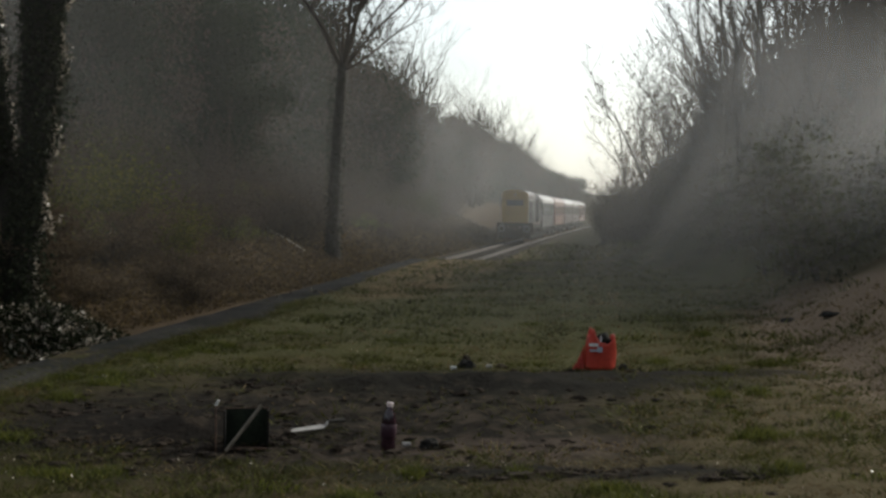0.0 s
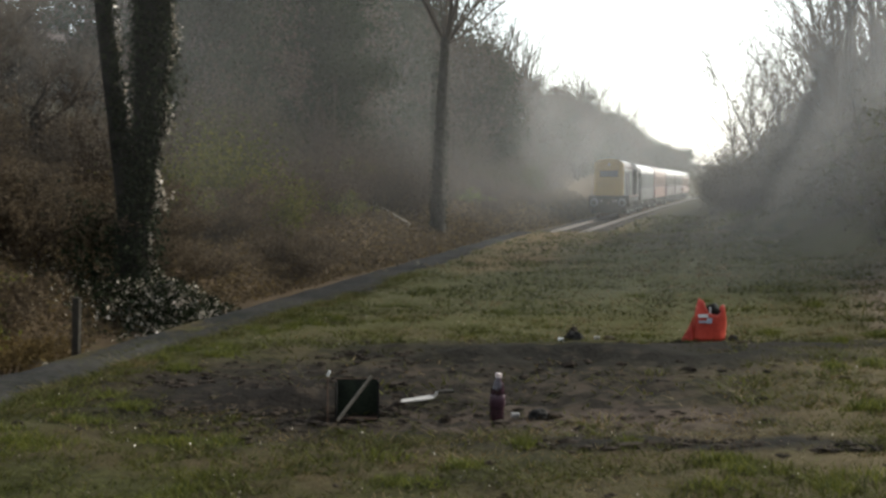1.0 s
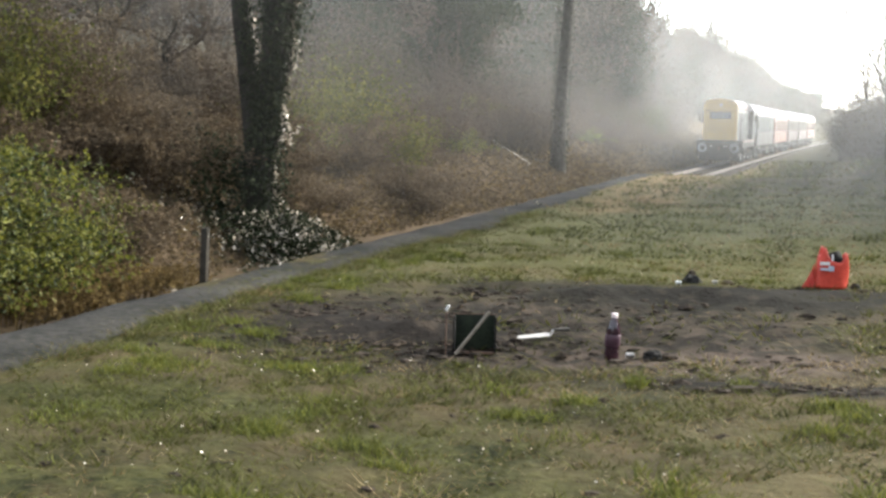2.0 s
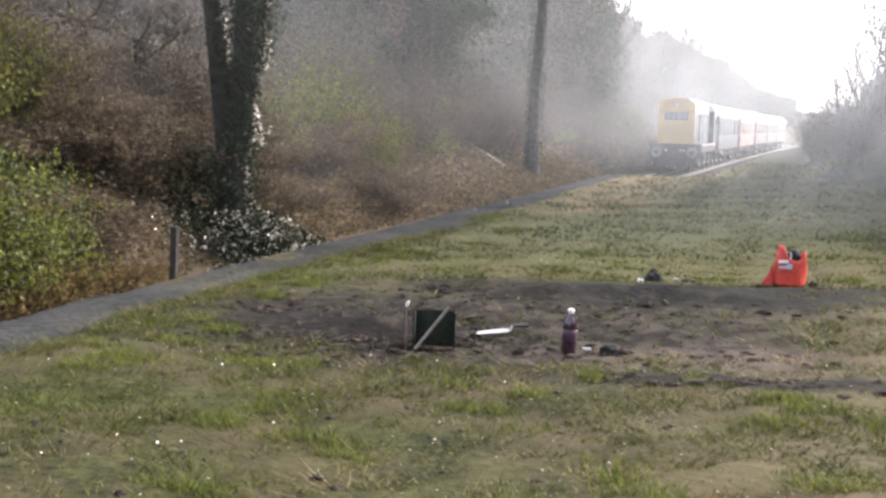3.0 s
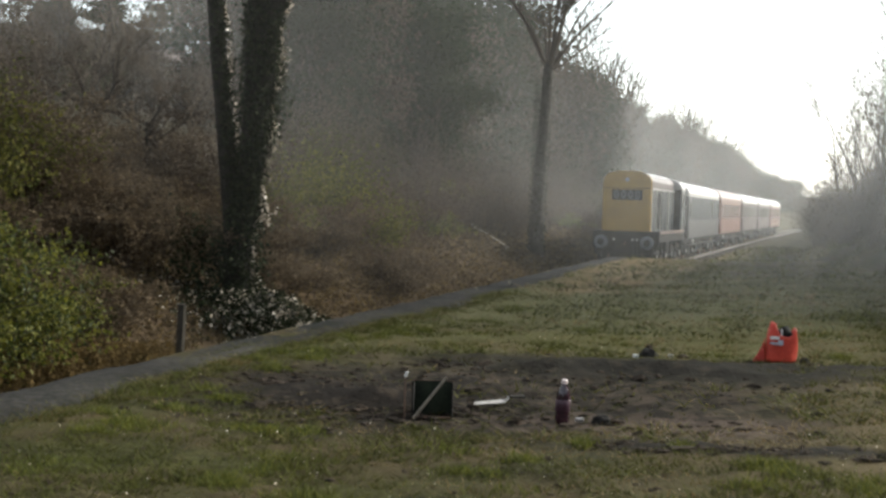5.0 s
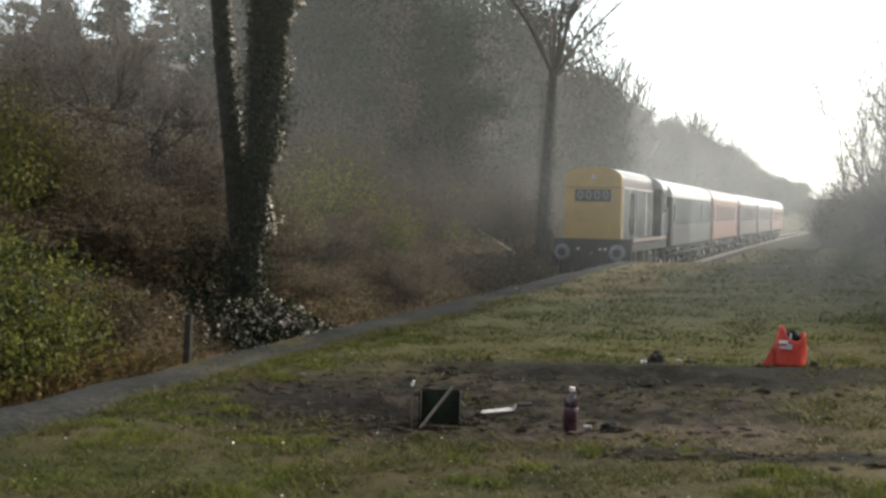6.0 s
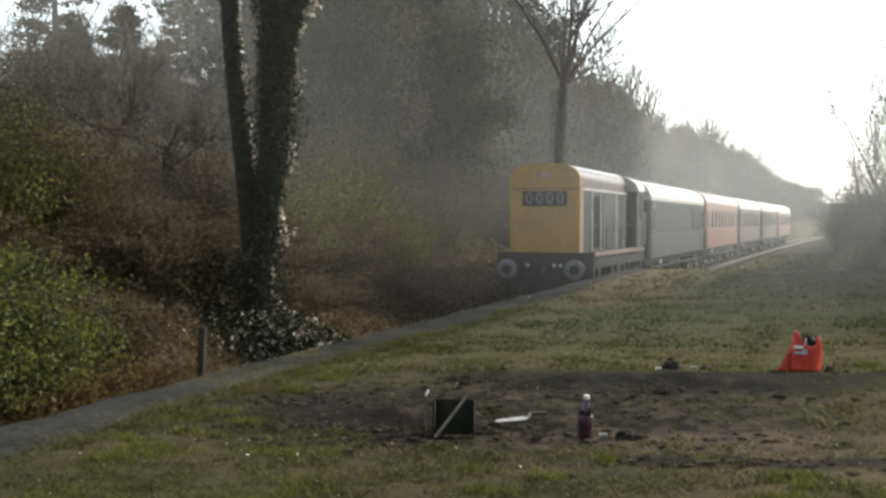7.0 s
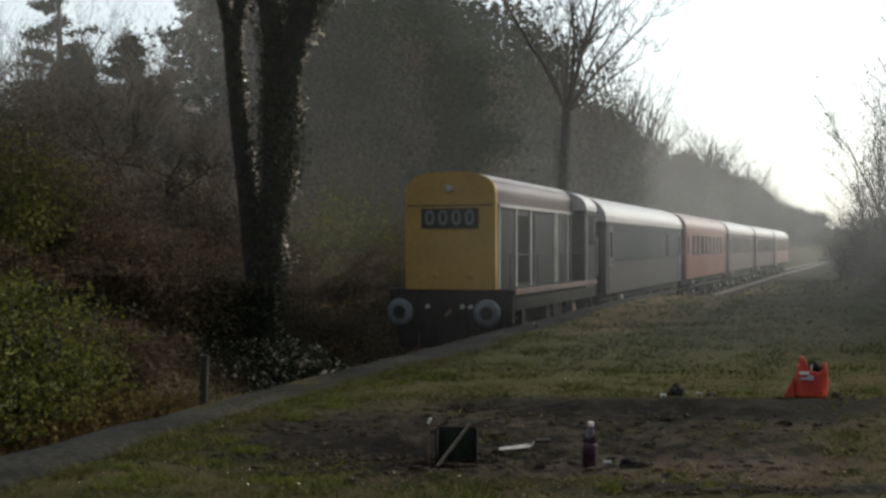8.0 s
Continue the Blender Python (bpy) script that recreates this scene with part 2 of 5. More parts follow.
def ground_mat():
    m = mat("turf", (0.009, 0.010, 0.004), (0.048, 0.046, 0.017), 2.4, 1.0, 1.0, fine=17, gloss=0.05)
    n, l = m.node_tree.nodes, m.node_tree.links
    b = n["Principled BSDF"]
    base = b.inputs["Base Color"].links[0].from_socket
    tc = n.new("ShaderNodeTexCoord")

    def patch(cx, cy, rx, ry, edge, ragged, scale):
        mp = n.new("ShaderNodeMapping")
        mp.vector_type = "TEXTURE"
        mp.inputs["Location"].default_value = (cx, cy, 0)
        mp.inputs["Scale"].default_value = (rx, ry, 1000)
        l.new(tc.outputs["Object"], mp.inputs["Vector"])
        ln = n.new("ShaderNodeVectorMath")
        ln.operation = "LENGTH"
        l.new(mp.outputs[0], ln.inputs[0])
        nz = n.new("ShaderNodeTexNoise")
        nz.inputs["Scale"].default_value, nz.inputs["Detail"].default_value = scale, 8
        l.new(tc.outputs["Object"], nz.inputs["Vector"])
        ad = n.new("ShaderNodeMath")
        ad.operation = "MULTIPLY_ADD"
        ad.inputs[1].default_value = ragged
        l.new(nz.outputs["Fac"], ad.inputs[0])
        l.new(ln.outputs["Value"], ad.inputs[2])
        rg = n.new("ShaderNodeMapRange")
        rg.inputs["From Min"].default_value, rg.inputs["From Max"].default_value = 1 + ragged / 2 - edge, 1 + ragged / 2 + edge
        rg.inputs["To Min"].default_value, rg.inputs["To Max"].default_value = 1, 0
        l.new(ad.outputs[0], rg.inputs["Value"])
        return rg.outputs[0]

    def over(lower, fac, colour_node):
        mx = n.new("ShaderNodeMix")
        mx.data_type = "RGBA"
        l.new(fac, mx.inputs["Factor"])
        l.new(lower, mx.inputs["A"])
        if isinstance(colour_node, tuple):
            mx.inputs["B"].default_value = (*colour_node, 1)
        else:
            l.new(colour_node, mx.inputs["B"])
        return mx.outputs["Result"]

    col = base
    # dry straw stretches, the trodden path under the far hedge, the trackside
    nz = n.new("ShaderNodeTexNoise")
    nz.inputs["Scale"].default_value, nz.inputs["Detail"].default_value = 0.9, 10
    l.new(tc.outputs["Object"], nz.inputs["Vector"])
    rr = n.new("ShaderNodeMapRange")
    rr.inputs["From Min"].default_value, rr.inputs["From Max"].default_value = 0.42, 0.62
    l.new(nz.outputs["Fac"], rr.inputs["Value"])
    col = over(col, rr.outputs[0], (0.048, 0.036, 0.019))
    col = over(col, patch(-1.5, 20.0, 4.6, 7.5, 0.5, 1.2, 0.9), (0.076, 0.072, 0.029))
    # sunlit right side of the lawn, its brightness painted in as pale straw
    col = over(col, patch(1.9, 8.0, 2.0, 5.5, 0.6, 1.6, 1.4), (0.084, 0.065, 0.034))
    col = over(col, patch(2.4, 14.5, 1.1, 5.5, 0.25, 0.8, 1.2), (0.15, 0.112, 0.080))
    col = over(col, patch(-2.4, 9.7, 2.3, 1.9, 0.35, 1.2, 1.6), (0.027, 0.021, 0.015))
    col = over(col, patch(-1.5, 8.6, 1.5, 0.55, 0.25, 0.6, 2.0), (0.062, 0.046, 0.035))
    col = over(col, patch(-3.5, 9.1, 1.7, 1.1, 0.5, 1.3, 2.6), (0.010, 0.008, 0.0065))
    col = over(col, patch(-1.6, 11.5, 2.0, 0.75, 0.4, 1.1, 2.2), (0.011, 0.010, 0.0075))
    col = over(col, patch(-1.1, 11.4, 1.6, 0.6, 0.4, 0.8, 2.2), (0.010, 0.009, 0.007))
    col = over(col, patch(0.2, 12.0, 1.3, 0.3, 0.3, 0.9, 2.0), (0.014, 0.012, 0.010))
    col = over(col, patch(-0.5, 7.8, 1.2, 0.2, 0.3, 0.9, 2.0), (0.014, 0.012, 0.010))
    spots = n.new("ShaderNodeTexNoise")
    spots.inputs["Scale"].default_value, spots.inputs["Detail"].default_value = 5.5, 6
    l.new(tc.outputs["Object"], spots.inputs["Vector"])
    for low_end, high_end, much, tone in ((0.46, 0.36, 0.4, (0.055, 0.042, 0.030)), (0.49, 0.58, 0.85, (0.008, 0.0065, 0.005))):
        pick, both = n.new("ShaderNodeMapRange"), n.new("ShaderNodeMath")
        pick.inputs["From Min"].default_value, pick.inputs["From Max"].default_value = low_end, high_end
        pick.inputs["To Max"].default_value = much
        both.operation = "MULTIPLY"
        l.new(spots.outputs["Fac"], pick.inputs["Value"])
        l.new(pick.outputs[0], both.inputs[0])
        l.new(patch(-2.3, 9.8, 2.5, 2.2, 0.5, 1.0, 1.8), both.inputs[1])
        col = over(col, both.outputs[0], tone)
    for cx, cy, rx, ry in ((-4.6, 31, 1.5, 6.0), (-3.6, 46, 1.5, 8.0), (-4.2, 24, 0.8, 3.0), (-4.6, 62, 1.2, 9.0)):
        col = over(col, patch(cx, cy, rx, ry, 0.4, 0.9, 0.8), (0.125, 0.088, 0.041))
    # leaf litter on the bank left of the line
    sp = n.new("ShaderNodeSeparateXYZ")
    l.new(tc.outputs["Object"], sp.inputs[0])
    rg = n.new("ShaderNodeMapRange")
    rg.inputs["From Min"].default_value, rg.inputs["From Max"].default_value = -9.2, -10.0
    l.new(sp.outputs["X"], rg.inputs["Value"])
    litter = n.new("ShaderNodeValToRGB")
    litter.color_ramp.elements[0].color, litter.color_ramp.elements[1].color = (0.022, 0.017, 0.011, 1), (0.085, 0.058, 0.034, 1)
    l.new(nz.outputs["Fac"], litter.inputs["Fac"])
    col = over(col, rg.outputs[0], litter.outputs["Color"])
    rg = n.new("ShaderNodeMapRange")               # garden turf above the bank
    rg.inputs["From Min"].default_value, rg.inputs["From Max"].default_value = -14.5, -17.0
    l.new(sp.outputs["X"], rg.inputs["Value"])
    col = over(col, rg.outputs[0], (0.028, 0.026, 0.017))
    l.new(col, b.inputs["Base Color"])
    return m


def build_ground():
    xs = spread([(-400, -80, 40), (-80, -24, 4), (-24, -6.2, 0.5), (-6.2, -5.8, 0.05), (-5.8, 4, 0.14), (4, 20, 0.7), (20, 80, 6), (80, 400, 40)])
    ys = spread([(-60, -8, 2), (-8, 0, 1), (0, 4, 0.5), (4, 20, 0.14), (20, 60, 0.6), (60, 200, 4), (200, 1600, 60)])
    X, Y = np.meshgrid(xs, ys)
    Z = land(X, Y)
    burn = np.exp(-(((X + 2.4) / 2.4) ** 2 + ((Y - 9.6) / 2.0) ** 2) ** 2)
    open_lawn = step(-5.3, -5.0, X) * (1 - step(34, 40, Y)) * step(-8, 0, Y)
    Z = Z + burn * (0.022 * fbm(X, Y, 6.0) + 0.03 * fbm(X - 2, Y + 1, 17.0)) - 0.02 * burn + open_lawn * (0.014 * fbm(X, Y, 7.3) + 0.016 * fbm(X + 3, Y - 5, 15.0))
    # raked-up ridges of ash and soil round the burnt patch
    for cx, cy, rx, ry, top in ((-1.6, 11.4, 1.6, 0.4, 0.15), (-3.5, 9.0, 0.9, 0.4, 0.11), (0.2, 11.95, 0.9, 0.15, 0.06), (-0.5, 7.8, 0.9, 0.12, 0.04)):
        Z = Z + top * np.exp(-((X - cx) / rx) ** 2 - ((Y - cy) / ry) ** 2) * np.clip(0.6 + 0.6 * fbm(X, Y, 5.0), 0, 1.3)
    nx = len(xs)
    idx = np.arange(len(ys) * nx).reshape(len(ys), nx)
    faces = np.stack([idx[:-1, :-1], idx[:-1, 1:], idx[1:, 1:], idx[1:, :-1]], -1).reshape(-1, 4)
    me = mesh_of("ground", np.stack([X, Y, Z], -1).reshape(-1, 3).tolist(), faces.tolist(), [ground_mat()], True)
    tagged(new("ground", me), "rough grass and bare earth sloping up into cutting banks", "ground", kind="structure")


build_ground()


def build_track():
    bed = tagged(new("track_bed", None), "railway track on dark stone ballast", "track", kind="structure")
    ys = np.arange(-20, 230, 2.0)
    prof = [(-2.3, -0.34), (-1.75, -0.17), (1.4, -0.17), (1.55, -0.34)]
    v, fcs = [], []
    for y in ys:
        v += [(track_x(y) + px, y, rail_z(y) + pz) for px, pz in prof]
    for i in range(len(ys) - 1):
        for k in range(3):
            a = i * 4 + k
            fcs.append((a, a + 1, a + 5, a + 4))
    b = new("ballast", mesh_of("ballast", v, fcs, [BALLAST]))
    b.parent = bed
    tagged(b, "grey stone ballast", kind="stuff")
    shape = [(-0.07, -0.15), (0.07, -0.15), (0.07, -0.135), (0.012, -0.12), (0.012, -0.04), (0.035, -0.03), (0.035, 0), (-0.035, 0), (-0.035, -0.03), (-0.012, -0.04), (-0.012, -0.12), (-0.07, -0.135)]
    for side in (-0.7525, 0.7525):
        v, fcs = [], []
        k = len(shape)
        for y in ys:
            v += [(track_x(y) + side + px, y, rail_z(y) + pz) for px, pz in shape]
        for i in range(len(ys) - 1):
            for j in range(k):
                fcs.append((i * k + j, i * k + (j + 1) % k, (i + 1) * k + (j + 1) % k, (i + 1) * k + j))
        r = new("rail", mesh_of("rail", v, fcs, [STEEL]))
        r.parent = bed
    me = bpy.data.meshes.new("sleeper")
    bm = box(-1.3, 1.3, -0.125, 0.125, -0.29, -0.155, 0.012)
    bm.to_mesh(me)
    bm.free()
    me.materials.append(SLEEPER)
    for i in range(280):
        y = -6 + i * 0.68
        s = new("sleeper", me)
        s.parent = bed
        s.matrix_world = pose(track_x(y), y, rail_z(y), 0, 0, random.uniform(-0.5, 0.5))


build_track()


def build_platform():
    p = tagged(new("platform", None), "low brick platform with a worn grey tarmac edge path", "platform", kind="structure")
    part("retaining_wall", box(EDGE + 0.08, EDGE + 0.42, -8, PLATFORM_END, -1.4, -0.06), BRICK, p, "sooty brick retaining wall")
    # the trodden strip along the edge: uneven borders, slightly crowned, sunk into the turf on the lawn side
    ys = np.arange(-8, PLATFORM_END, 0.16)
    cols = (0.0, 0.02, 0.10, 0.3, 0.5, 0.7, 0.86, 1.0)
    V, F = [], []
    for y in ys:
        x0 = EDGE + 0.03 + 0.05 * float(fbm(y * 0.7, y, 1.9))
        w = 0.82 + 0.16 * float(fbm(y, 3.0, 1.1)) + 0.07 * float(fbm(y, 8.0, 4.7)) - 0.25 * float(step(20, 34, np.float64(y)))
        for c in cols:
            z = (-0.10, -0.02, 0.022, 0.030, 0.032, 0.028, 0.012, -0.05)[cols.index(c)]
            x = x0 + w * c
            V.append((x, y, max(float(land(x, y)), -0.05) * (c > 0.5) + z + 0.006 * float(fbm(x * 3, y * 3, 2.3))))
    k = len(cols)
    for i in range(len(ys) - 1):
        for j in range(k - 1):
            F.append((i * k + j, i * k + j + 1, (i + 1) * k + j + 1, (i + 1) * k + j))
    path = new("edge_path", mesh_of("edge_path", V, F, [COPING], True))
    path.parent = p
    tagged(path, "worn grey tarmac path breaking up into the turf")


build_platform()

# ---- train ----


def arch(w, z0, z1, rise, k=10, shoulder=0.16):
    """Half-round topped outline of a vehicle: straight sides, curved roof."""
    pts = [(w, z0), (w, z1)]
    for i in range(1, 2 * k):
        a = math.pi * i / (2 * k)
        c, s = math.cos(a), math.sin(a)
        pts.append((w * math.copysign(abs(c) ** 0.75, c), z1 + rise * abs(s) ** 0.85))
    return pts + [(-w, z1), (-w, z0)]


def roof_skin(w, z1, rise, y0, y1, t=0.03, k=10, cut=0.0):
    outer = [p for p in arch(w + 0.02, z1, z1, rise + t, k)[1:-1] if p[1] >= cut]
    return extrude(outer, y0, y1)


AXLES = []      # (axle, place along its vehicle)


def bogie(parent, y, wheels=2, base=2.6):
    b = new("bogie")
    b.parent = parent
    b.location = (0, y, 0)
    bm = bmesh.new()
    for s in (-1, 1):
        box(s * 1.0 - 0.06, s * 1.0 + 0.06, -base / 2 - 0.6, base / 2 + 0.6, 0.42, 0.68, bm=bm)
        for k in (-1, 1):
            box(s * 1.08 - 0.09, s * 1.08 + 0.09, k * base / 2 - 0.18, k * base / 2 + 0.18, 0.3, 0.62, bm=bm)
        box(s * 1.08 - 0.08, s * 1.08 + 0.08, -0.45, 0.45, 0.28, 0.55, bm=bm)
    box(-1.0, 1.0, -0.25, 0.25, 0.45, 0.85, bm=bm)
    f = part("bogie_frame", bm, BLACK, b)
    for k in (-1, 1):
        ax = part("axle", rod((-0.8, 0, 0), (0.8, 0, 0), 0.07), BLACK, parent)
        ax.location = (0, y + k * base / 2, 0.48)
        AXLES.append((ax, y + k * base / 2))
        for s in (-1, 1):
            part("wheel", lathe([(0.46, -0.06), (0.46, 0.04), (0.5, 0.045), (0.5, 0.065)], 24, m=Matrix.Translation((s * 0.72, 0, 0)) @ Matrix.Rotation(math.pi / 2 * -s, 4, "Y")), RUST, ax)
    for s in (-1, 1):
        for k in (-1, 1):
            # pale colour puts the axleboxes' highlights into the covers
            part("axlebox_cover", rod((s * 1.15, k * base / 2, 0.48), (s * 1.2, k * base / 2, 0.48), 0.11, 0.09, 12), PALE, b, "axlebox cover with its highlight painted pale")
    return b


def buffer(parent, x, y, z, head=0.27):
    part("buffer_shank", rod((x, y, z), (x, y - 0.42, z), 0.12, 0.10, 14), BLACK, parent)
    part("buffer_head", lathe([(head * 0.55, 0.0), (head, 0.02), (head, 0.05), (head * 0.8, 0.075), (head * 0.35, 0.085)], 26, m=Matrix.Translation((x, y - 0.40, z)) @ Matrix.Rotation(math.pi / 2, 4, "X")), BUFFER, parent, "bare steel buffer head", True)
    part("buffer_face", lathe([(head * 0.5, 0.0), (head * 0.48, 0.012)], 20, m=Matrix.Translation((x, y - 0.482, z)) @ Matrix.Rotation(math.pi / 2, 4, "X")), BLACK, parent, "dark greasy buffer centre")


def digit(parent, ch, x, z, h):
    c = bpy.data.curves.new("digit", "FONT")
    c.body, c.size, c.extrude, c.offset, c.align_x, c.align_y = ch, h * 1.4, 0.004, 0.008, "CENTER", "CENTER"
    c.materials.append(DIGIT)
    t = new("digit_text", c)
    me = bpy.data.meshes.new_from_object(t.evaluated_get(bpy.context.evaluated_depsgraph_get()))
    bpy.data.objects.remove(t)
    d = new("digit", me)
    d.parent = parent
    d.matrix_local = pose(x, -0.075, z, 90, 0, 0)
    return tagged(d, "white headcode digit")


def build_loco():
    L = thing("diesel_locomotive", pose(track_x(90), 90, 0), "yellow-nosed grey diesel locomotive with a long narrow bonnet", "locomotive")
    w, hood = 0.935, 6.9
    shell = part("bonnet", extrude(arch(w, 1.5, 3.42, 0.42), 0.02, hood), LOCOGREY, L, "blue-grey painted bonnet")
    nose = extrude(arch(w + 0.012, 1.5, 3.43, 0.43), -0.05, 0.10)
    part("nose_panel", nose, YELLOW, L, "yellow warning panel on the nose")
    part("bonnet_shoulder", roof_skin(w, 3.40, 0.43, 0.12, hood, 0.012), DULL, L, "dull purple-brown band below the roof")
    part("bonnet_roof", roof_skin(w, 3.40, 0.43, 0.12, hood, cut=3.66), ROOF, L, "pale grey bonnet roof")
    # headcode
    hc = part("headcode_box", box(-0.60, 0.60, -0.075, -0.045, 2.72, 3.12, 0.008), BLACK, L, "black headcode panel")
    for i in range(4):
        digit(hc, "0", -0.42 + i * 0.28, 2.92, 0.30)
    part("nose_seam", box(-0.9, 0.9, -0.062, -0.04, 3.17, 3.19), BLACK, L, "dark panel seam")
    part("lamp", lathe([(0.07, 0), (0.075, 0.05), (0.05, 0.06)], 14, m=Matrix.Translation((0, -0.05, 3.52)) @ Matrix.Rotation(math.pi / 2, 4, "X")), PALE, L, "small pale marker lamp")
    for x in (-0.3, 0.42):
        part("lamp", lathe([(0.06, 0), (0.065, 0.04), (0.04, 0.05)], 14, m=Matrix.Translation((x, -0.05, 1.78)) @ Matrix.Rotation(math.pi / 2, 4, "X")), YELLOW, L)
    # bonnet side: frames, doors, grille, handrail
    for s in (-1, 1):
        for y0, y1 in ((0.25, 1.35), (3.0, 4.7), (5.2, 6.1)):
            part("side_door", box(s * w - 0.012, s * w + 0.018, y0, y1, 1.6, 3.08, 0.006), LOCOGREY, L)
        part("grille", box(s * w - 0.012, s * w + 0.02, 1.62, 2.5, 1.6, 3.02), VOID, L, "dark side grille")
        for k in range(9):
            part("grille_slat", box(s * w, s * w + 0.035, 1.62, 2.5, 1.66 + k * 0.15, 1.68 + k * 0.15), VOID, L)
        for y in (0.13, 1.42, 2.62, 4.85, 5.05, 6.2, 6.6):
            part("side_frame", box(s * w - 0.01, s * w + 0.035, y, y + 0.10, 1.52, 3.15, 0.006), PALE, L, "pale panel frame")
        part("gutter", box(s * w - 0.01, s * w + 0.05, 0.1, hood, 3.14, 3.22, 0.01), PALE, L)
        part("bonnet_upper_band", box(s * w - 0.01, s * w + 0.012, 0.1, hood, 3.24, 3.42), DULL, L, "dull purple-brown band below the roof")
        part("handrail", rod((s * 1.18, 0.2, 2.2), (s * 1.18, hood - 0.1, 2.2), 0.010, sides=6), LOCOGREY, L)
        for y in (0.2, 2.4, 4.6, 6.7):
            part("handrail_post", rod((s * 1.18, y, 1.45), (s * 1.18, y, 2.2), 0.009, sides=6), LOCOGREY, L)
    # cab
    cw = 1.3
    cab = part("cab", extrude(arch(cw, 1.3, 3.28, 0.50), hood, 8.0), LOCOGREY, L, "wide blue-grey cab")
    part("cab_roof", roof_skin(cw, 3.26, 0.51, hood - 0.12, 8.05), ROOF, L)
    for s in (-1, 1):
        part("cab_window", box(s * 1.10 - 0.16, s * 1.10 + 0.16, hood - 0.03, hood + 0.02, 1.52, 3.3), VOID, cab, "dark front cab window")
        part("cab_window", box(s * cw - 0.02, s * cw + 0.012, 7.1, 7.75, 2.4, 3.15, 0.01), GLASS, cab)
        part("cab_edge", box(s * cw - 0.05, s * cw + 0.02, hood - 0.04, hood + 0.03, 1.35, 3.3, 0.01), PALE, cab, "pale cab corner pillar")
        part("grab_rail", rod((s * 1.36, 7.9, 1.6), (s * 1.36, 7.9, 2.6), 0.018, sides=6), PALE, cab)
    # footplate and beam
    part("footplate", box(-1.32, 1.32, 0.0, 8.1, 1.36, 1.5, 0.02), BLACK, L)
    for s in (-1, 1):
        part("solebar", box(s * 1.26 - 0.05, s * 1.26 + 0.05, 0.12, 8.0, 1.08, 1.34, 0.01), BLACK, L, "sooty black solebar")
        part("footplate_edge", box(s * 1.30 - 0.03, s * 1.30 + 0.03, 0.1, 8.05, 1.40, 1.515, 0.008), SOLEBAR, L, "dusty red-brown footplate edge")
        for y in (0.5, 3.2, 5.0, 7.2):
            part("step_bracket", box(s * 1.3 - 0.04, s * 1.3 + 0.04, y, y + 0.22, 0.55, 1.1, 0.01), BLACK, L)
    part("buffer_beam", box(-1.30, 1.30, -0.06, 0.12, 0.82, 1.40, 0.015), BLACK, L, "black front buffer beam")
    part("valance", box(-1.1, 1.1, -0.02, 0.1, 0.35, 0.84, 0.02), BLACK, L)
    for x in (-0.9, 0.9):
        buffer(L, x, -0.05, 1.06)
    part("coupling_hook", rod((0, -0.05, 1.06), (0, -0.35, 0.98), 0.05, 0.03), RUST, L)
    for x in (-0.45, 0.45, 0.28):
        part("brake_hose", rod((x, -0.1, 1.12), (x + 0.03, -0.16, 0.6), 0.03, sides=8), BLACK, L)
        part("hose_tap", rod((x, -0.08, 1.16), (x, -0.15, 1.16), 0.045, sides=8), PALE, L)
    part("fuel_tank", box(-1.15, 1.15, 3.2, 4.9, 0.42, 1.2, 0.05), BLACK, L)
    bogie(L, 1.75)
    bogie(L, 6.35)
    return L


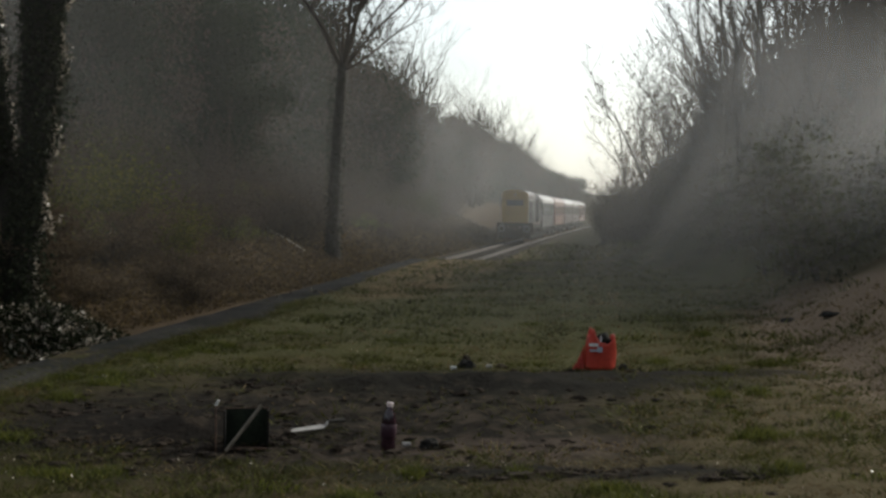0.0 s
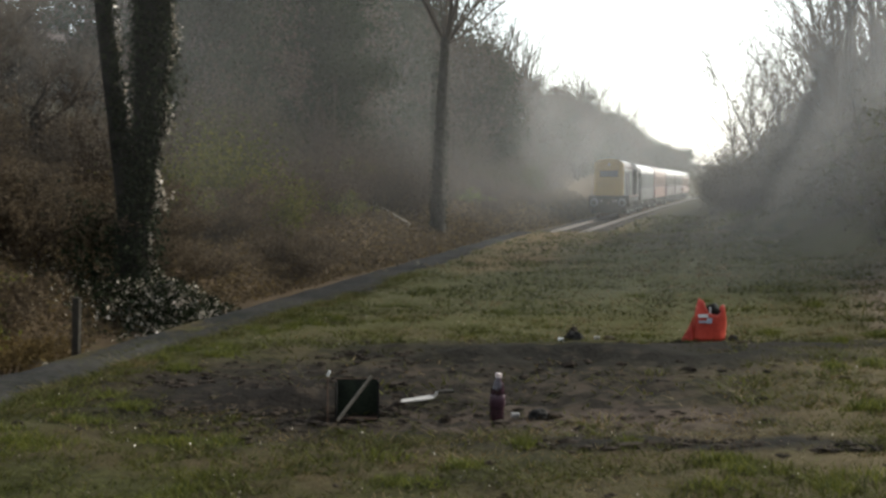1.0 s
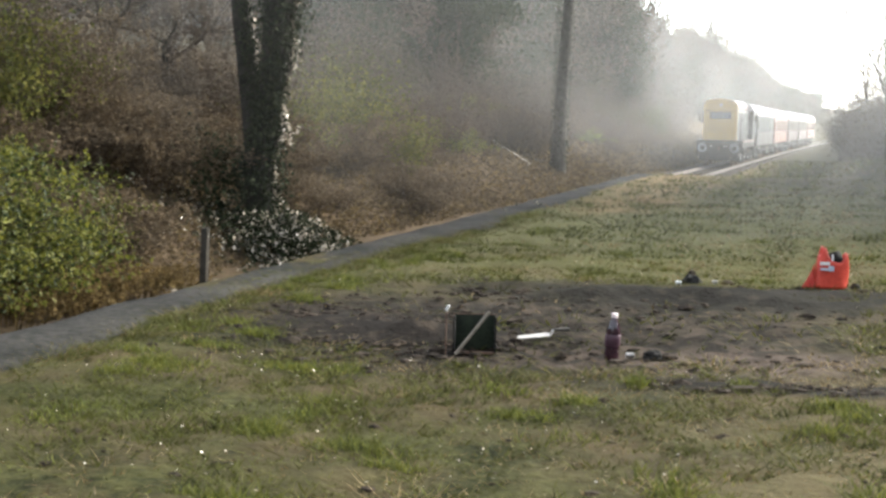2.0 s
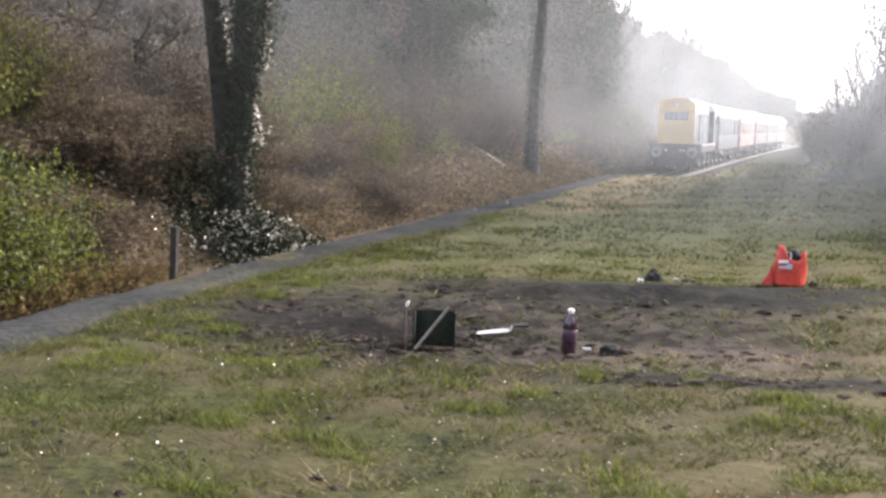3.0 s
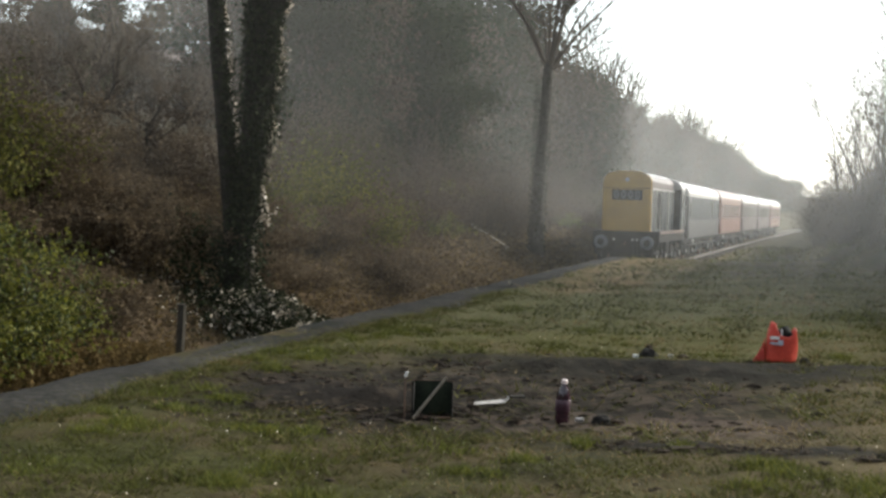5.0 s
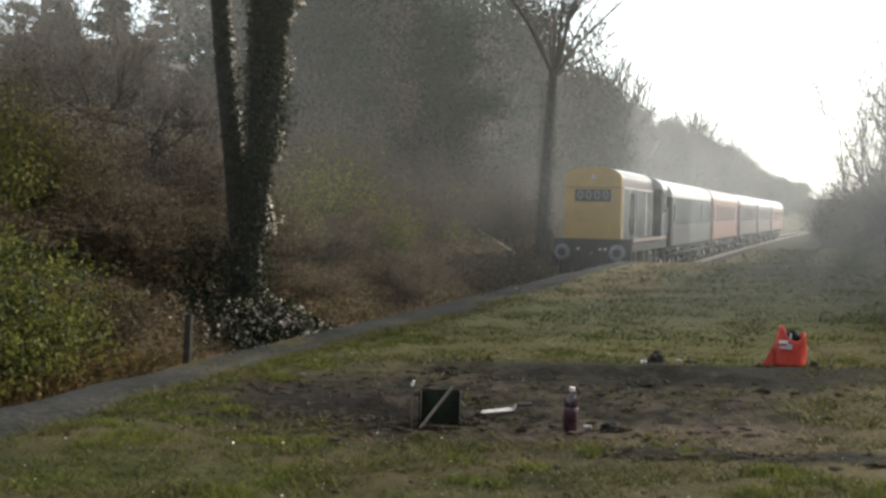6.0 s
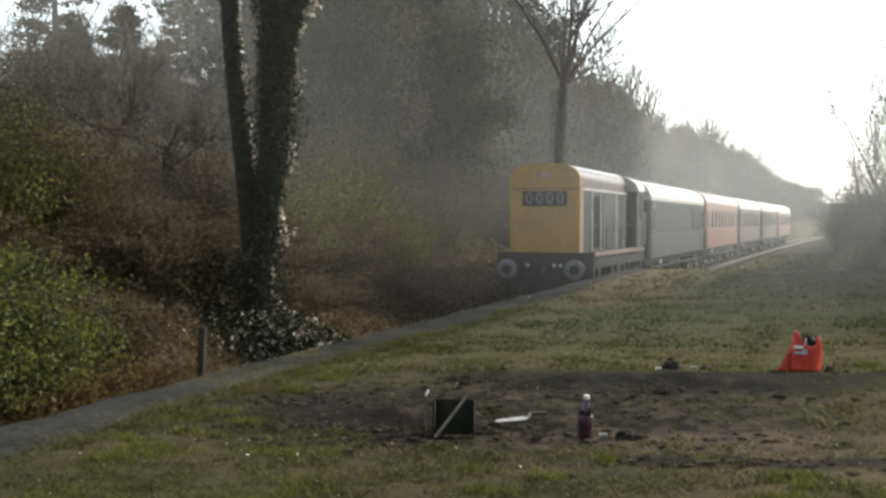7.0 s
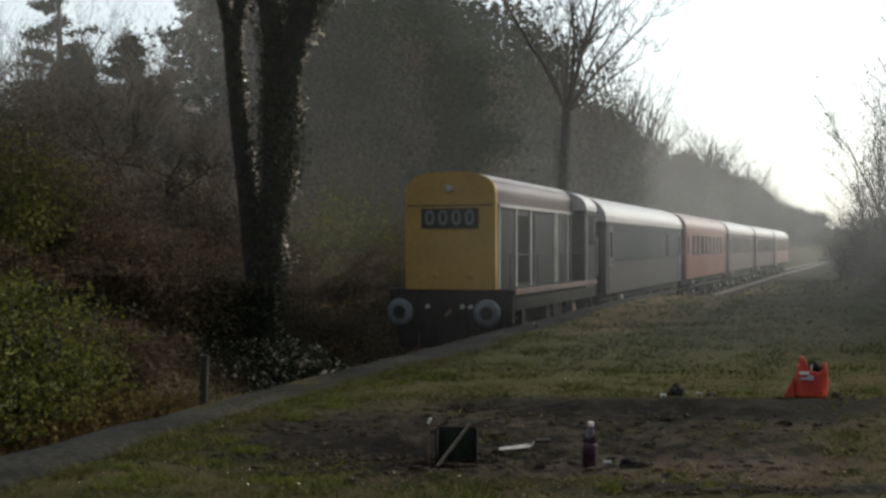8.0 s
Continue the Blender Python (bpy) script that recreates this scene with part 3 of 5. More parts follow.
def build_coach(name, label, paint, length=14.6, windows=True, roofing=None):
    K = thing(name, pose(track_x(110), 110, 0), label, "railway coach", "coaches of the train")
    w = 1.36
    body = part("body", extrude(arch(w, 1.08, 3.05, 0.70), 0.08, length - 0.08), paint, K)
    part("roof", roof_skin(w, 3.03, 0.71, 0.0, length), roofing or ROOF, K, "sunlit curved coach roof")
    part("underframe", box(-1.2, 1.2, 0.0, length, 0.88, 1.08, 0.01), BLACK, K)
    part("end_panel", box(-1.25, 1.25, 0.05, 0.09, 1.1, 3.1, 0.01), BLACK, K, "sooty black coach end")
    for s in (-1, 1):
        if paint is GREY:
            part("upper_panel", box(s * w - 0.02, s * w + 0.004, 0.1, length - 0.1, 1.93, 2.98), DARKGREY, K, "charcoal upper side panel")
    n = 8
    for s in (-1, 1):
        for i in range(n) if paint is not GREY else (n - 2,):
            y = 1.9 + i * (length - 3.8 - 0.9) / (n - 1)
            win = part("window", box(s * w - 0.02, s * w + 0.008, y, y + 0.9, 2.0, 2.82, 0.02), GLASS, K)
            part("window_frame", box(s * w - 0.02, s * w + 0.016, y - 0.05, y, 1.96, 2.86), paint, win)
        for y in (0.35, length - 1.05):
            d = part("door", box(s * w - 0.02, s * w + 0.02, y, y + 0.7, 1.14, 2.95, 0.012), paint, K)
            part("door_window", box(s * w, s * w + 0.026, y + 0.16, y + 0.54, 2.05, 2.75, 0.01), GLASS, d)
            part("door_handle", rod((s * (w + 0.05), y + 0.1, 1.85), (s * (w + 0.05), y + 0.2, 1.85), 0.02, sides=6), PALE, d)
        part("waist_rail", box(s * w - 0.01, s * w + 0.02, 0.1, length - 0.1, 1.86, 1.91), paint, K)
        part("footboard", box(s * 1.3 - 0.12, s * 1.3 + 0.12, 1.0, length - 1.0, 0.74, 0.79), BLACK, K)
        # added pale block: a white glint beside the bogie, near side only
        part("step_light_patch", box(s * 1.34 - 0.03, s * 1.34 + 0.03, 2.2, 2.5, 0.86, 1.0), PALE, K, "pale block painted as a white glint on the underframe") if s > 0 else None
    for y, d in ((0.0, -1), (length, 1)):
        part("gangway", box(-0.5, 0.5, min(y, y + d * 0.5), max(y, y + d * 0.5), 1.1, 3.2, 0.03), BLACK, K, "black gangway bellows")
        for x in (-0.87, 0.87):
            part("buffer", rod((x, y, 1.06), (x, y + d * 0.45, 1.06), 0.1, 0.17, 14), BLACK, K)
    part("battery_box", box(-1.1, 1.1, length / 2 - 1.2, length / 2 + 0.8, 0.4, 0.9, 0.03), BLACK, K)
    bogie(K, 2.4)
    bogie(K, length - 2.4)
    return K


LOCO = build_loco()
COACHES = [build_coach("railway_coach", "dark blue-grey railway coach with a pale roof", GREY),
           build_coach("railway_coach", "maroon railway coach with a row of windows", MAROON, roofing=MAROON),
           build_coach("railway_coach", "dull purple-brown railway coach with a pale roof", DULL),
           build_coach("railway_coach", "dull purple-brown railway coach with a pale roof", DULL),
           build_coach("railway_coach", "maroon railway coach with a row of windows", MAROON)]
OFFSETS = [9.0, 24.7, 40.4, 56.1, 71.8]

# ---- growing things ----


def tubes(paths):
    """Verts and faces of tapered stems: (points, radii, sides)."""
    V, F = [], []
    for pts, rad, sides in paths:
        base = len(V)
        pts = [Vector(p) for p in pts]
        for i, p in enumerate(pts):
            d = (pts[min(i + 1, len(pts) - 1)] - pts[max(i - 1, 0)]).normalized()
            a = d.orthogonal().normalized()
            b = d.cross(a)
            for k in range(sides):
                t = 2 * math.pi * k / sides
                V.append(p + (a * math.cos(t) + b * math.sin(t)) * rad[i])
        for i in range(len(pts) - 1):
            for k in range(sides):
                F.append((base + i * sides + k, base + i * sides + (k + 1) % sides, base + (i + 1) * sides + (k + 1) % sides, base + (i + 1) * sides + k))
    return V, F


def grow(rng, start, way, length, radius, level, out, bend=0.25, lift=0.12, kids=6, shrink=0.55, thick=0.0):
    """A limb and all that branches off it."""
    n = 6 if level > 1 else 4
    p, d = Vector(start), Vector(way).normalized()
    pts, rad = [p.copy()], [radius]
    for i in range(n):
        d = (d + Vector((rng.uniform(-bend, bend), rng.uniform(-bend, bend), rng.uniform(-bend, bend) + lift))).normalized()
        p = p + d * (length / n)
        pts.append(p.copy())
        rad.append(max(radius * (1 - 0.75 * (i + 1) / n), thick))
    out.append((pts, rad, 7 if radius > 0.08 else 4 if radius > 0.02 else 3))
    if level > 0:
        for k in range(kids):
            t = rng.uniform(0.25, 1.0) * n
            i = min(int(t), n - 1)
            q = pts[i].lerp(pts[i + 1], t - i)
            dd = (pts[i + 1] - pts[i]).normalized()
            side = Vector((rng.uniform(-1, 1), rng.uniform(-1, 1), rng.uniform(-0.3, 0.6)))
            grow(rng, q, dd * 0.8 + side.normalized() * 0.9, length * shrink * rng.uniform(0.7, 1.15), max(rad[i] * 0.5, thick), level - 1, out, bend, lift, kids, shrink, thick)


def cards(centres, size, rng, flat=0.0, long=1.0, tri=False):
    """Small leaves: folded quads, or slips of three corners, each turned its own way."""
    n = len(centres)
    a = rng.normal(size=(n, 3))
    a[:, 2] *= 1 - flat
    a /= np.linalg.norm(a, axis=1)[:, None]
    b = np.cross(a, rng.normal(size=(n, 3)))
    b /= np.linalg.norm(b, axis=1)[:, None] + 1e-9
    s = size * rng.uniform(0.6, 1.4, (n, 1))
    c = np.asarray(centres)
    if tri:
        return np.stack([c - a * s * long, c + a * s * long, c + b * s * 1.2], 1).reshape(-1, 3), np.arange(n * 3).reshape(n, 3)
    fold = np.cross(a, b) * s * 0.25
    V = np.stack([c - a * s * long, c - b * s * 0.6 + fold, c + a * s * long, c + b * s * 0.6 + fold], 1).reshape(-1, 3)
    F = np.arange(n * 4).reshape(n, 4)
    return V, F


def leafy(name, centres, size, material, parent, seed, flat=0.0, long=1.0, label="", tri=False):
    V, F = cards(np.asarray(centres, float), size, np.random.default_rng(seed), flat, long, tri)
    ob = new(name, mesh_of(name, V.tolist(), F.tolist(), [material]))
    ob.parent = parent
    return tagged(ob, label)


def stems(name, paths, material, parent, label=""):
    V, F = tubes(paths)
    ob = new(name, mesh_of(name, V, F, [material], True))
    ob.parent = parent
    return tagged(ob, label)


AWAY = pose(0, -300, -60)


def shrub(seed, height, spread, canes, leaves, leaf_size, leaf_mat, cane_mat, label, arch_over=0.5, group="bank shrubs", clump=0.0, low=0.05, tri=True):
    """A shrub of many canes from one root, with leaves strung along them."""
    rng, nr = random.Random(seed), np.random.default_rng(seed)
    S = thing("shrub", AWAY, label, "shrub", group)
    paths, spots = [], []
    for i in range(canes):
        t, r = rng.uniform(0, 2 * math.pi), spread * math.sqrt(rng.random())
        p = Vector((math.cos(t) * r * 0.5, math.sin(t) * r * 0.5, 0))
        top = height * (rng.uniform(0.45, 1.0) * (1 - 0.35 * (r / spread) ** 2))
        out = Vector((math.cos(t), math.sin(t), 0)) * r
        pts = []
        for k in range(6):
            f = k / 5
            q = p + out * (0.6 * f + arch_over * f * f * 0.6) + Vector((rng.uniform(-0.06, 0.06) * height, rng.uniform(-0.06, 0.06) * height, top * (f if arch_over < 0.3 else math.sin(f * 1.9) / math.sin(min(1.9, 1.57)))))
            pts.append(q)
        w = 0.004 * height ** 0.6 + 0.004
        paths.append((pts, [w * (1.2 - 0.9 * k / 5) for k in range(6)], 3))
        for _ in range(2):
            k = rng.randint(2, 4)
            e = pts[k] + Vector((rng.uniform(-1, 1), rng.uniform(-1, 1), rng.uniform(-0.2, 0.9))) * height * 0.16
            paths.append(([pts[k], (pts[k] + e) / 2 + Vector((0, 0, 0.02)), e], [w * 0.5, w * 0.4, w * 0.2], 3))
            spots.append((pts[k], e))
        spots += list(zip(pts[1:], pts[2:]))
    stems("cane_tangle", paths, cane_mat, S)
    a = np.array([s[0] for s in spots])
    b = np.array([s[1] for s in spots])
    pick = nr.integers(0, len(spots), leaves)
    f = nr.random((leaves, 1))
    c = a[pick] * (1 - f) + b[pick] * f + nr.normal(size=(leaves, 3)) * (0.04 + clump) * height
    c[:, 2] = np.maximum(c[:, 2], low)
    leafy("foliage", c, leaf_size, leaf_mat, S, seed, tri=tri)
    return S


def wood_tree(seed, height, spread, leaves, leaf_size, leaf_mat, label, trunk=0.16, name="tree"):
    """A tree thick with small growth from the ground up, in ragged clumps."""
    rng, nr = random.Random(seed), np.random.default_rng(seed)
    T = thing(name, AWAY, label, "tree", "trees of the wood")
    out = []
    grow(rng, (0, 0, -0.3), (rng.uniform(-0.1, 0.1), rng.uniform(-0.1, 0.1), 1), height * 0.9, trunk, 2, out, 0.12, 0.10, 8, 0.42, 0.012)
    stems("trunk", out, BARK, T)
    heads = []
    for i in range(46):
        z = height * (0.12 + 0.86 * rng.random())
        r = spread * math.sqrt(max(0.05, 1 - ((z / height - 0.45) / 0.62) ** 2)) * math.sqrt(rng.random())
        t = rng.uniform(0, 2 * math.pi)
        heads.append((r * math.cos(t), r * math.sin(t), z, spread * rng.uniform(0.14, 0.34)))
    H = np.array(heads)
    pick = nr.integers(0, len(H), leaves)
    c = H[pick, :3] + nr.normal(size=(leaves, 3)) * H[pick, 3:4] * np.array([1, 1, 0.75])
    c[:, 2] = np.maximum(c[:, 2], 0.1)
    leafy("crown", c, leaf_size, leaf_mat, T, seed, long=1.5, tri=True)
    return T


def bare_tree(seed, height, label, trunk=0.14, stems_n=1, kids=6, lean=0.1, levels=3, leaves=0, group="bare trees", lift=0.12, thick=0.006):
    rng, nr = random.Random(seed), np.random.default_rng(seed)
    T = thing("tree", AWAY, label, "tree", group)
    out, twigs = [], []
    for k in range(stems_n):
        grow(rng, (rng.uniform(-0.25, 0.25) * (stems_n > 1), rng.uniform(-0.25, 0.25) * (stems_n > 1), -0.3), (rng.uniform(-lean, lean), rng.uniform(-lean, lean), 1), height * rng.uniform(0.75, 1), trunk, levels, out, 0.16, lift, kids, 0.46, thick)
    big = [p for p in out if p[1][0] > trunk * 0.6]
    small = [p for p in out if p[1][0] <= trunk * 0.6]
    stems("trunk", big, BARK, T)
    stems("crown", small, TWIG, T, "fine leafless branches")
    if leaves:
        tips = [p[0][-1] for p in small]
        c = np.array([tips[i] for i in nr.integers(0, len(tips), leaves)]) + nr.normal(size=(leaves, 3)) * 0.12
        leafy("dead_leaves", c, 0.035, BRAMBLE, T, seed, label="a few clinging brown leaves")
    return T


def stand(ob, x, y, turn, size, tall=1.0, sink=0.05):
    """A copy of a plant on the ground at x, y."""
    return copy_thing(ob, pose(x, y, float(land(x, y)) - sink, 0, 0, turn) @ Matrix.Diagonal((size, size, size * tall, 1)))


def drop(ob):
    for o in (*ob.children_recursive, ob):
        bpy.data.objects.remove(o)


def plant_banks():
    rng = random.Random(11)
    bramble = [shrub(s, 1.25, 1.15, 34, 2800, 0.034, BRAMBLE, TWIG, "tangled reddish-brown bramble on the cutting bank", 0.7, clump=0.02) for s in (1, 2)]
    green = [shrub(s, 1.05, 1.25, 30, 3600, 0.031, MOUND, TWIG, "green leafy bramble mound on the cutting bank", 0.6, clump=0.03, tri=False) for s in (3,)]
    tussock = [shrub(s, 0.75, 0.8, 60, 900, 0.035, RUSSET, RUSSET, "russet dead grass tussock at the bank foot", 0.5, clump=0.02) for s in (10,)]
    scrub = [shrub(s, 3.6, 1.7, 30, 3700, 0.036, TWIG, TWIG, "grey-brown leafless scrub on the cutting bank", 0.25, clump=0.03) for s in (4, 5)]
    olive = [shrub(s, 3.0, 1.6, 24, 4600, 0.042, LEAF, BARK, "olive green evergreen bush on the cutting bank", 0.25, clump=0.04) for s in (6,)]
    bush = [shrub(s, 3.0, 1.6, 24, 4600, 0.046, BUSH, BARK, "yellow-green leafy bush above the bank", 0.25, clump=0.045) for s in (12,)]
    wood = [wood_tree(s, 8.0, 2.7, 9500, 0.085, m, l) for s, m, l in ((7, CONIFER, "dark ivy-choked tree in the dense bank wood"), (8, TWIG, "dense twiggy tree in the bank wood"), (9, CONIFER, "dark evergreen tree in the bank wood"))]
    # brambles and scrub up the left bank
    for i in range(125):
        y = 7 + 75 * (i / 125) ** 1.25 + rng.uniform(-0.5, 0.5)
        u = -rng.uniform(2.9, 8.0)
        x = track_x(y) + u
        if 40 < y < 62 and u > -5.2 or (y > 60 and u > -4.4):
            continue
        if abs(x + 10.8) < 0.9 and abs(y - 21.5) < 1.2:
            continue
        stand(rng.choice(tussock if y < 15.6 and u > -3.7 else green if y < 14.6 and u > -6 else bramble if rng.random() < 0.93 else green), x, y, rng.uniform(0, 360), rng.uniform(0.7, 1.15), rng.uniform(0.7, 1.0))
    for i in range(75):
        y = 14 + 90 * (i / 75) ** 1.2 + rng.uniform(-0.6, 0.6)
        x = track_x(y) - rng.uniform(5.0, 11.5)
        if y < 36 and x < -15.5:
            continue
        stand(rng.choice(scrub if rng.random() < 0.7 else olive), x, y, rng.uniform(0, 360), rng.uniform(0.7, 1.2), rng.uniform(0.75, 1.1))
    for x, y, s in ((-10.9, 11.6, 1.15), (-11.6, 13.2, 1.35), (-10.8, 13.8, 1.1), (-12.0, 14.6, 1.25), (-11.5, 12.4, 1.3), (-11.0, 15.0, 0.95), (-10.6, 12.9, 1.05), (-12.6, 15.8, 1.15), (-11.6, 16.2, 0.85)):
        stand(green[0], x, y, rng.uniform(0, 360), s)
    for x, y, s in ((-10.1, 12.9, 0.9), (-10.0, 13.9, 0.8), (-10.3, 14.8, 0.9), (-10.0, 15.6, 0.8), (-10.6, 15.7, 0.7), (-9.9, 14.4, 0.75), (-10.4, 12.2, 0.8), (-9.9, 16.8, 0.6)):
        stand(tussock[0], x, y, rng.uniform(0, 360), s)
    for x, y, s in ((-14.3, 17.4, 0.85), (-15.4, 18.6, 1.0), (-15.0, 20.4, 0.7), (-13.4, 27.6, 0.95), (-13.4, 31.0, 1.05), (-12.6, 33.5, 0.8)):
        stand(bush[0], x, y, rng.uniform(0, 360), s)
    for i in range(46):
        x, y = rng.uniform(-17.5, -12.2), rng.uniform(15.5, 31)
        stand(bramble[i % 2], x, y, rng.uniform(0, 360), rng.uniform(0.8, 1.3), rng.uniform(0.7, 1.1))
    # the wood on the top of the bank
    for i in range(62):
        y = 41 + 175 * (i / 62) ** 1.3 + rng.uniform(-1, 1)
        x = track_x(y) - rng.uniform(8.8, 15)
        stand(wood[i % 3], x, y, rng.uniform(0, 360), rng.uniform(0.85, 1.08), rng.uniform(0.9, 1.08))
    for x, y, s in ((-20, 53, 1.15), (-20.8, 58, 1.3), (-22, 64, 1.42), (-25, 72, 1.5), (-23, 79, 1.7), (-25.0, 66, 1.5), (-27, 84, 1.6), (-22, 90, 1.55), (-19, 50, 0.9), (-19.5, 46, 0.95), (-17.5, 40.5, 0.7)):
        stand(wood[0 if s > 1.4 else 2], x, y, rng.uniform(0, 360), s)
    for i in range(13):
        y = 165 + 11 * i
        stand(wood[i % 3], track_x(y) - rng.uniform(6.5, 9.5), y, rng.uniform(0, 360), rng.uniform(0.75, 0.95))
    # garden edge above the bank
    for x, y, k, s in ((-17.5, 22.5, 0, 1.0), (-19, 25, 1, 1.1), (-15.2, 19.5, 0, 0.8), (-26, 41, 1, 1.1), (-29, 44, 0, 1.2), (-32, 46, 1, 1.3), (-35, 47, 0, 1.3), (-24, 45, 0, 1.0), (-38, 48, 1, 1.3), (-22, 42, 1, 0.9)):
        stand(scrub[k], x, y, rng.uniform(0, 360), s, 0.88)
    for x, y, s in ((-16.4, 20.3, 0.85), (-24, 36, 0.8), (-33, 44, 1.0), (-31, 47, 1.25), (-34.5, 47.5, 1.3), (-28, 46.5, 1.1), (-37, 48, 1.3), (-14.5, 33.5, 0.85), (-13.6, 30.0, 0.7)):
        stand(olive[0], x, y, rng.uniform(0, 360), s)
    # right-hand thicket along the path and the far cutting side
    for i in range(86):
        y = 18.9 + 103 * (i / 86) ** 1.35 + rng.uniform(-0.5, 0.5)
        foot = 9.9 - 3.3 * float(step(24, 44, np.float64(y)))
        x = track_x(y) + foot + rng.uniform(0.3, 5.5)
        kind = rng.choice((scrub[0], scrub[1], scrub[0], olive[0]))
        stand(kind, x, y, rng.uniform(0, 360), rng.uniform(0.75, 1.1) * (1.7 if kind is bramble[0] else 0.95), rng.uniform(0.7, 1.0))
    for i in range(26):
        y = 30 + 150 * (i / 26) ** 1.3
        stand(wood[i % 3], track_x(y) + rng.uniform(11, 16), y, rng.uniform(0, 360), rng.uniform(0.4, 0.62))
    for o in bramble + green + tussock + bush + scrub + olive + wood:
        drop(o)


plant_banks()


def plant_trees():
    rng = random.Random(5)
    kinds = [bare_tree(21, 6.6, "multi-stemmed bare tree above the thicket", 0.08, 4, 8, 0.28, 2, 420, thick=0.006),
             bare_tree(22, 7.2, "multi-stemmed bare tree above the thicket", 0.09, 4, 8, 0.25, 2, 420, thick=0.006),
             bare_tree(23, 4.2, "small bare tree on the cutting side", 0.05, 3, 8, 0.3, 2, 420, thick=0.006)]
    for x, y, k, s in ((2.6, 30.0, 0, 1.0), (3.5, 31.5, 1, 1.05), (4.8, 29.5, 0, 1.15), (5.6, 33, 1, 1.2), (3.0, 36, 1, 1.0), (4.2, 41, 0, 1.1), (6.6, 30, 1, 1.1), (4.0, 26.5, 0, 0.9), (5.6, 25, 1, 1.0), (1.4, 45, 2, 1.35), (0.7, 52, 2, 1.4), (3.2, 33, 0, 1.0), (4.6, 35.5, 1, 1.0), (2.4, 38, 0, 0.95), (5.4, 27.5, 1, 1.0), (6.6, 27, 0, 1.1), (7.6, 33, 1, 1.1), (1.6, 48, 2, 1.5), (-0.6, 62, 2, 1.0), (2.2, 52, 0, 0.8), (1.9, 40.0, 2, 1.15), (7.4, 38, 1, 1.2),
                       (-15.5, 62, 2, 0.9)):
        stand(kinds[k], x, y, rng.uniform(0, 360), s)
    # bare tops that break the line of the wood, and the orchard trees above the bank
    for x, y, s in ((-16, 88, 1.7), (-16.5, 92, 1.75), (-17, 97, 1.7), (-16, 104, 1.65), (-17.5, 84, 1.6), (-18.5, 76, 1.65), (-15, 128, 1.75), (-15, 136, 1.75), (-15.5, 143, 1.7), (-14, 165, 1.7), (-13, 190, 1.7), (-30, 43, 0.78), (-33.5, 45, 0.8), (-27, 44, 0.75), (-36, 45, 0.85), (-24, 40, 0.5), (-31.5, 42, 0.58), (-28.5, 41, 0.55)):
        stand(kinds[1], x, y, rng.uniform(0, 360), s)
    for x, y, s in ((-18.2, 27.5, 0.85), (-19.6, 31.5, 0.9), (-21.5, 30, 0.9), (-14.2, 42.6, 0.9), (-13.2, 45.0, 0.5), (-12.9, 46.5, 0.45)):
        stand(kinds[2], x, y, rng.uniform(0, 360), s)
    for o in kinds:
        drop(o)


plant_trees()


def trunk_tree():
    """The slim bare tree on the bank foot, with ivy on its trunk and a forked crown."""
    x, y = -11.40, 48.7
    rng, nr = random.Random(31), np.random.default_rng(31)
    T = thing("tree", pose(x, y, float(land(x, y)) - 0.2), "slim forked bare tree with ivy on its trunk", "tree", "bare trees")
    main = [(0, 0, 0), (0.02, 0, 2.0), (0.12, 0, 4.2), (0.24, 0, 6.3), (0.34, 0, 8.0)]
    stems("trunk", [(main, [0.34, 0.27, 0.24, 0.22, 0.20], 12)], BARK, T)
    out = []
    top = Vector(main[-1])
    for way, ln, r in (((-0.30, 0.1, 1), 6.0, 0.11), ((0.40, -0.1, 1), 6.5, 0.12), ((0.05, 0.3, 1), 6.0, 0.10), ((0.75, 0.2, 0.8), 5.2, 0.08), ((-0.6, 0, 0.8), 3.4, 0.06), ((0.15, -0.3, 1), 6.2, 0.09), ((0.95, -0.2, 0.55), 4.2, 0.06), ((0.6, 0.3, 1), 5.6, 0.07), ((-0.15, -0.2, 1), 5.0, 0.07)):
        grow(rng, top - Vector((0, 0, 0.3)), way, ln, r, 2, out, 0.2, 0.06, 11, 0.36, 0.009)
    stems("crown", out, TWIG, T, "spreading leafless crown")
    c = []
    for i in range(1500):
        z = rng.uniform(0.3, 7.4)
        t, r = rng.uniform(0, 6.28), 0.27 + rng.random() * 0.13
        c.append((r * math.cos(t) + 0.02 * z, r * math.sin(t), z))
    leafy("ivy", c, 0.05, IVY, T, 32, label="glossy ivy leaves")


trunk_tree()


def sapling(seed, x, y, height):
    rng, out = random.Random(seed), []
    T = thing("sapling", pose(x, y, float(land(x, y)) - 0.1), "thin pale bare sapling among the brambles", "tree", "saplings")
    grow(rng, (0, 0, 0), (0.02, 0, 1), height, 0.035, 1, out, 0.05, 0.08, 7, 0.22, 0.006)
    stems("trunk", out[:1], TWIG, T)


for i, (x, y, h) in enumerate(((-13.1, 40.0, 4.2), (-13.0, 39.5, 2.6), (-14.3, 43.0, 3.6), (-12.6, 44.5, 2.4), (-15.4, 27.4, 2.2), (-15.8, 27.0, 1.9))):
    sapling(70 + i, x, y, h)


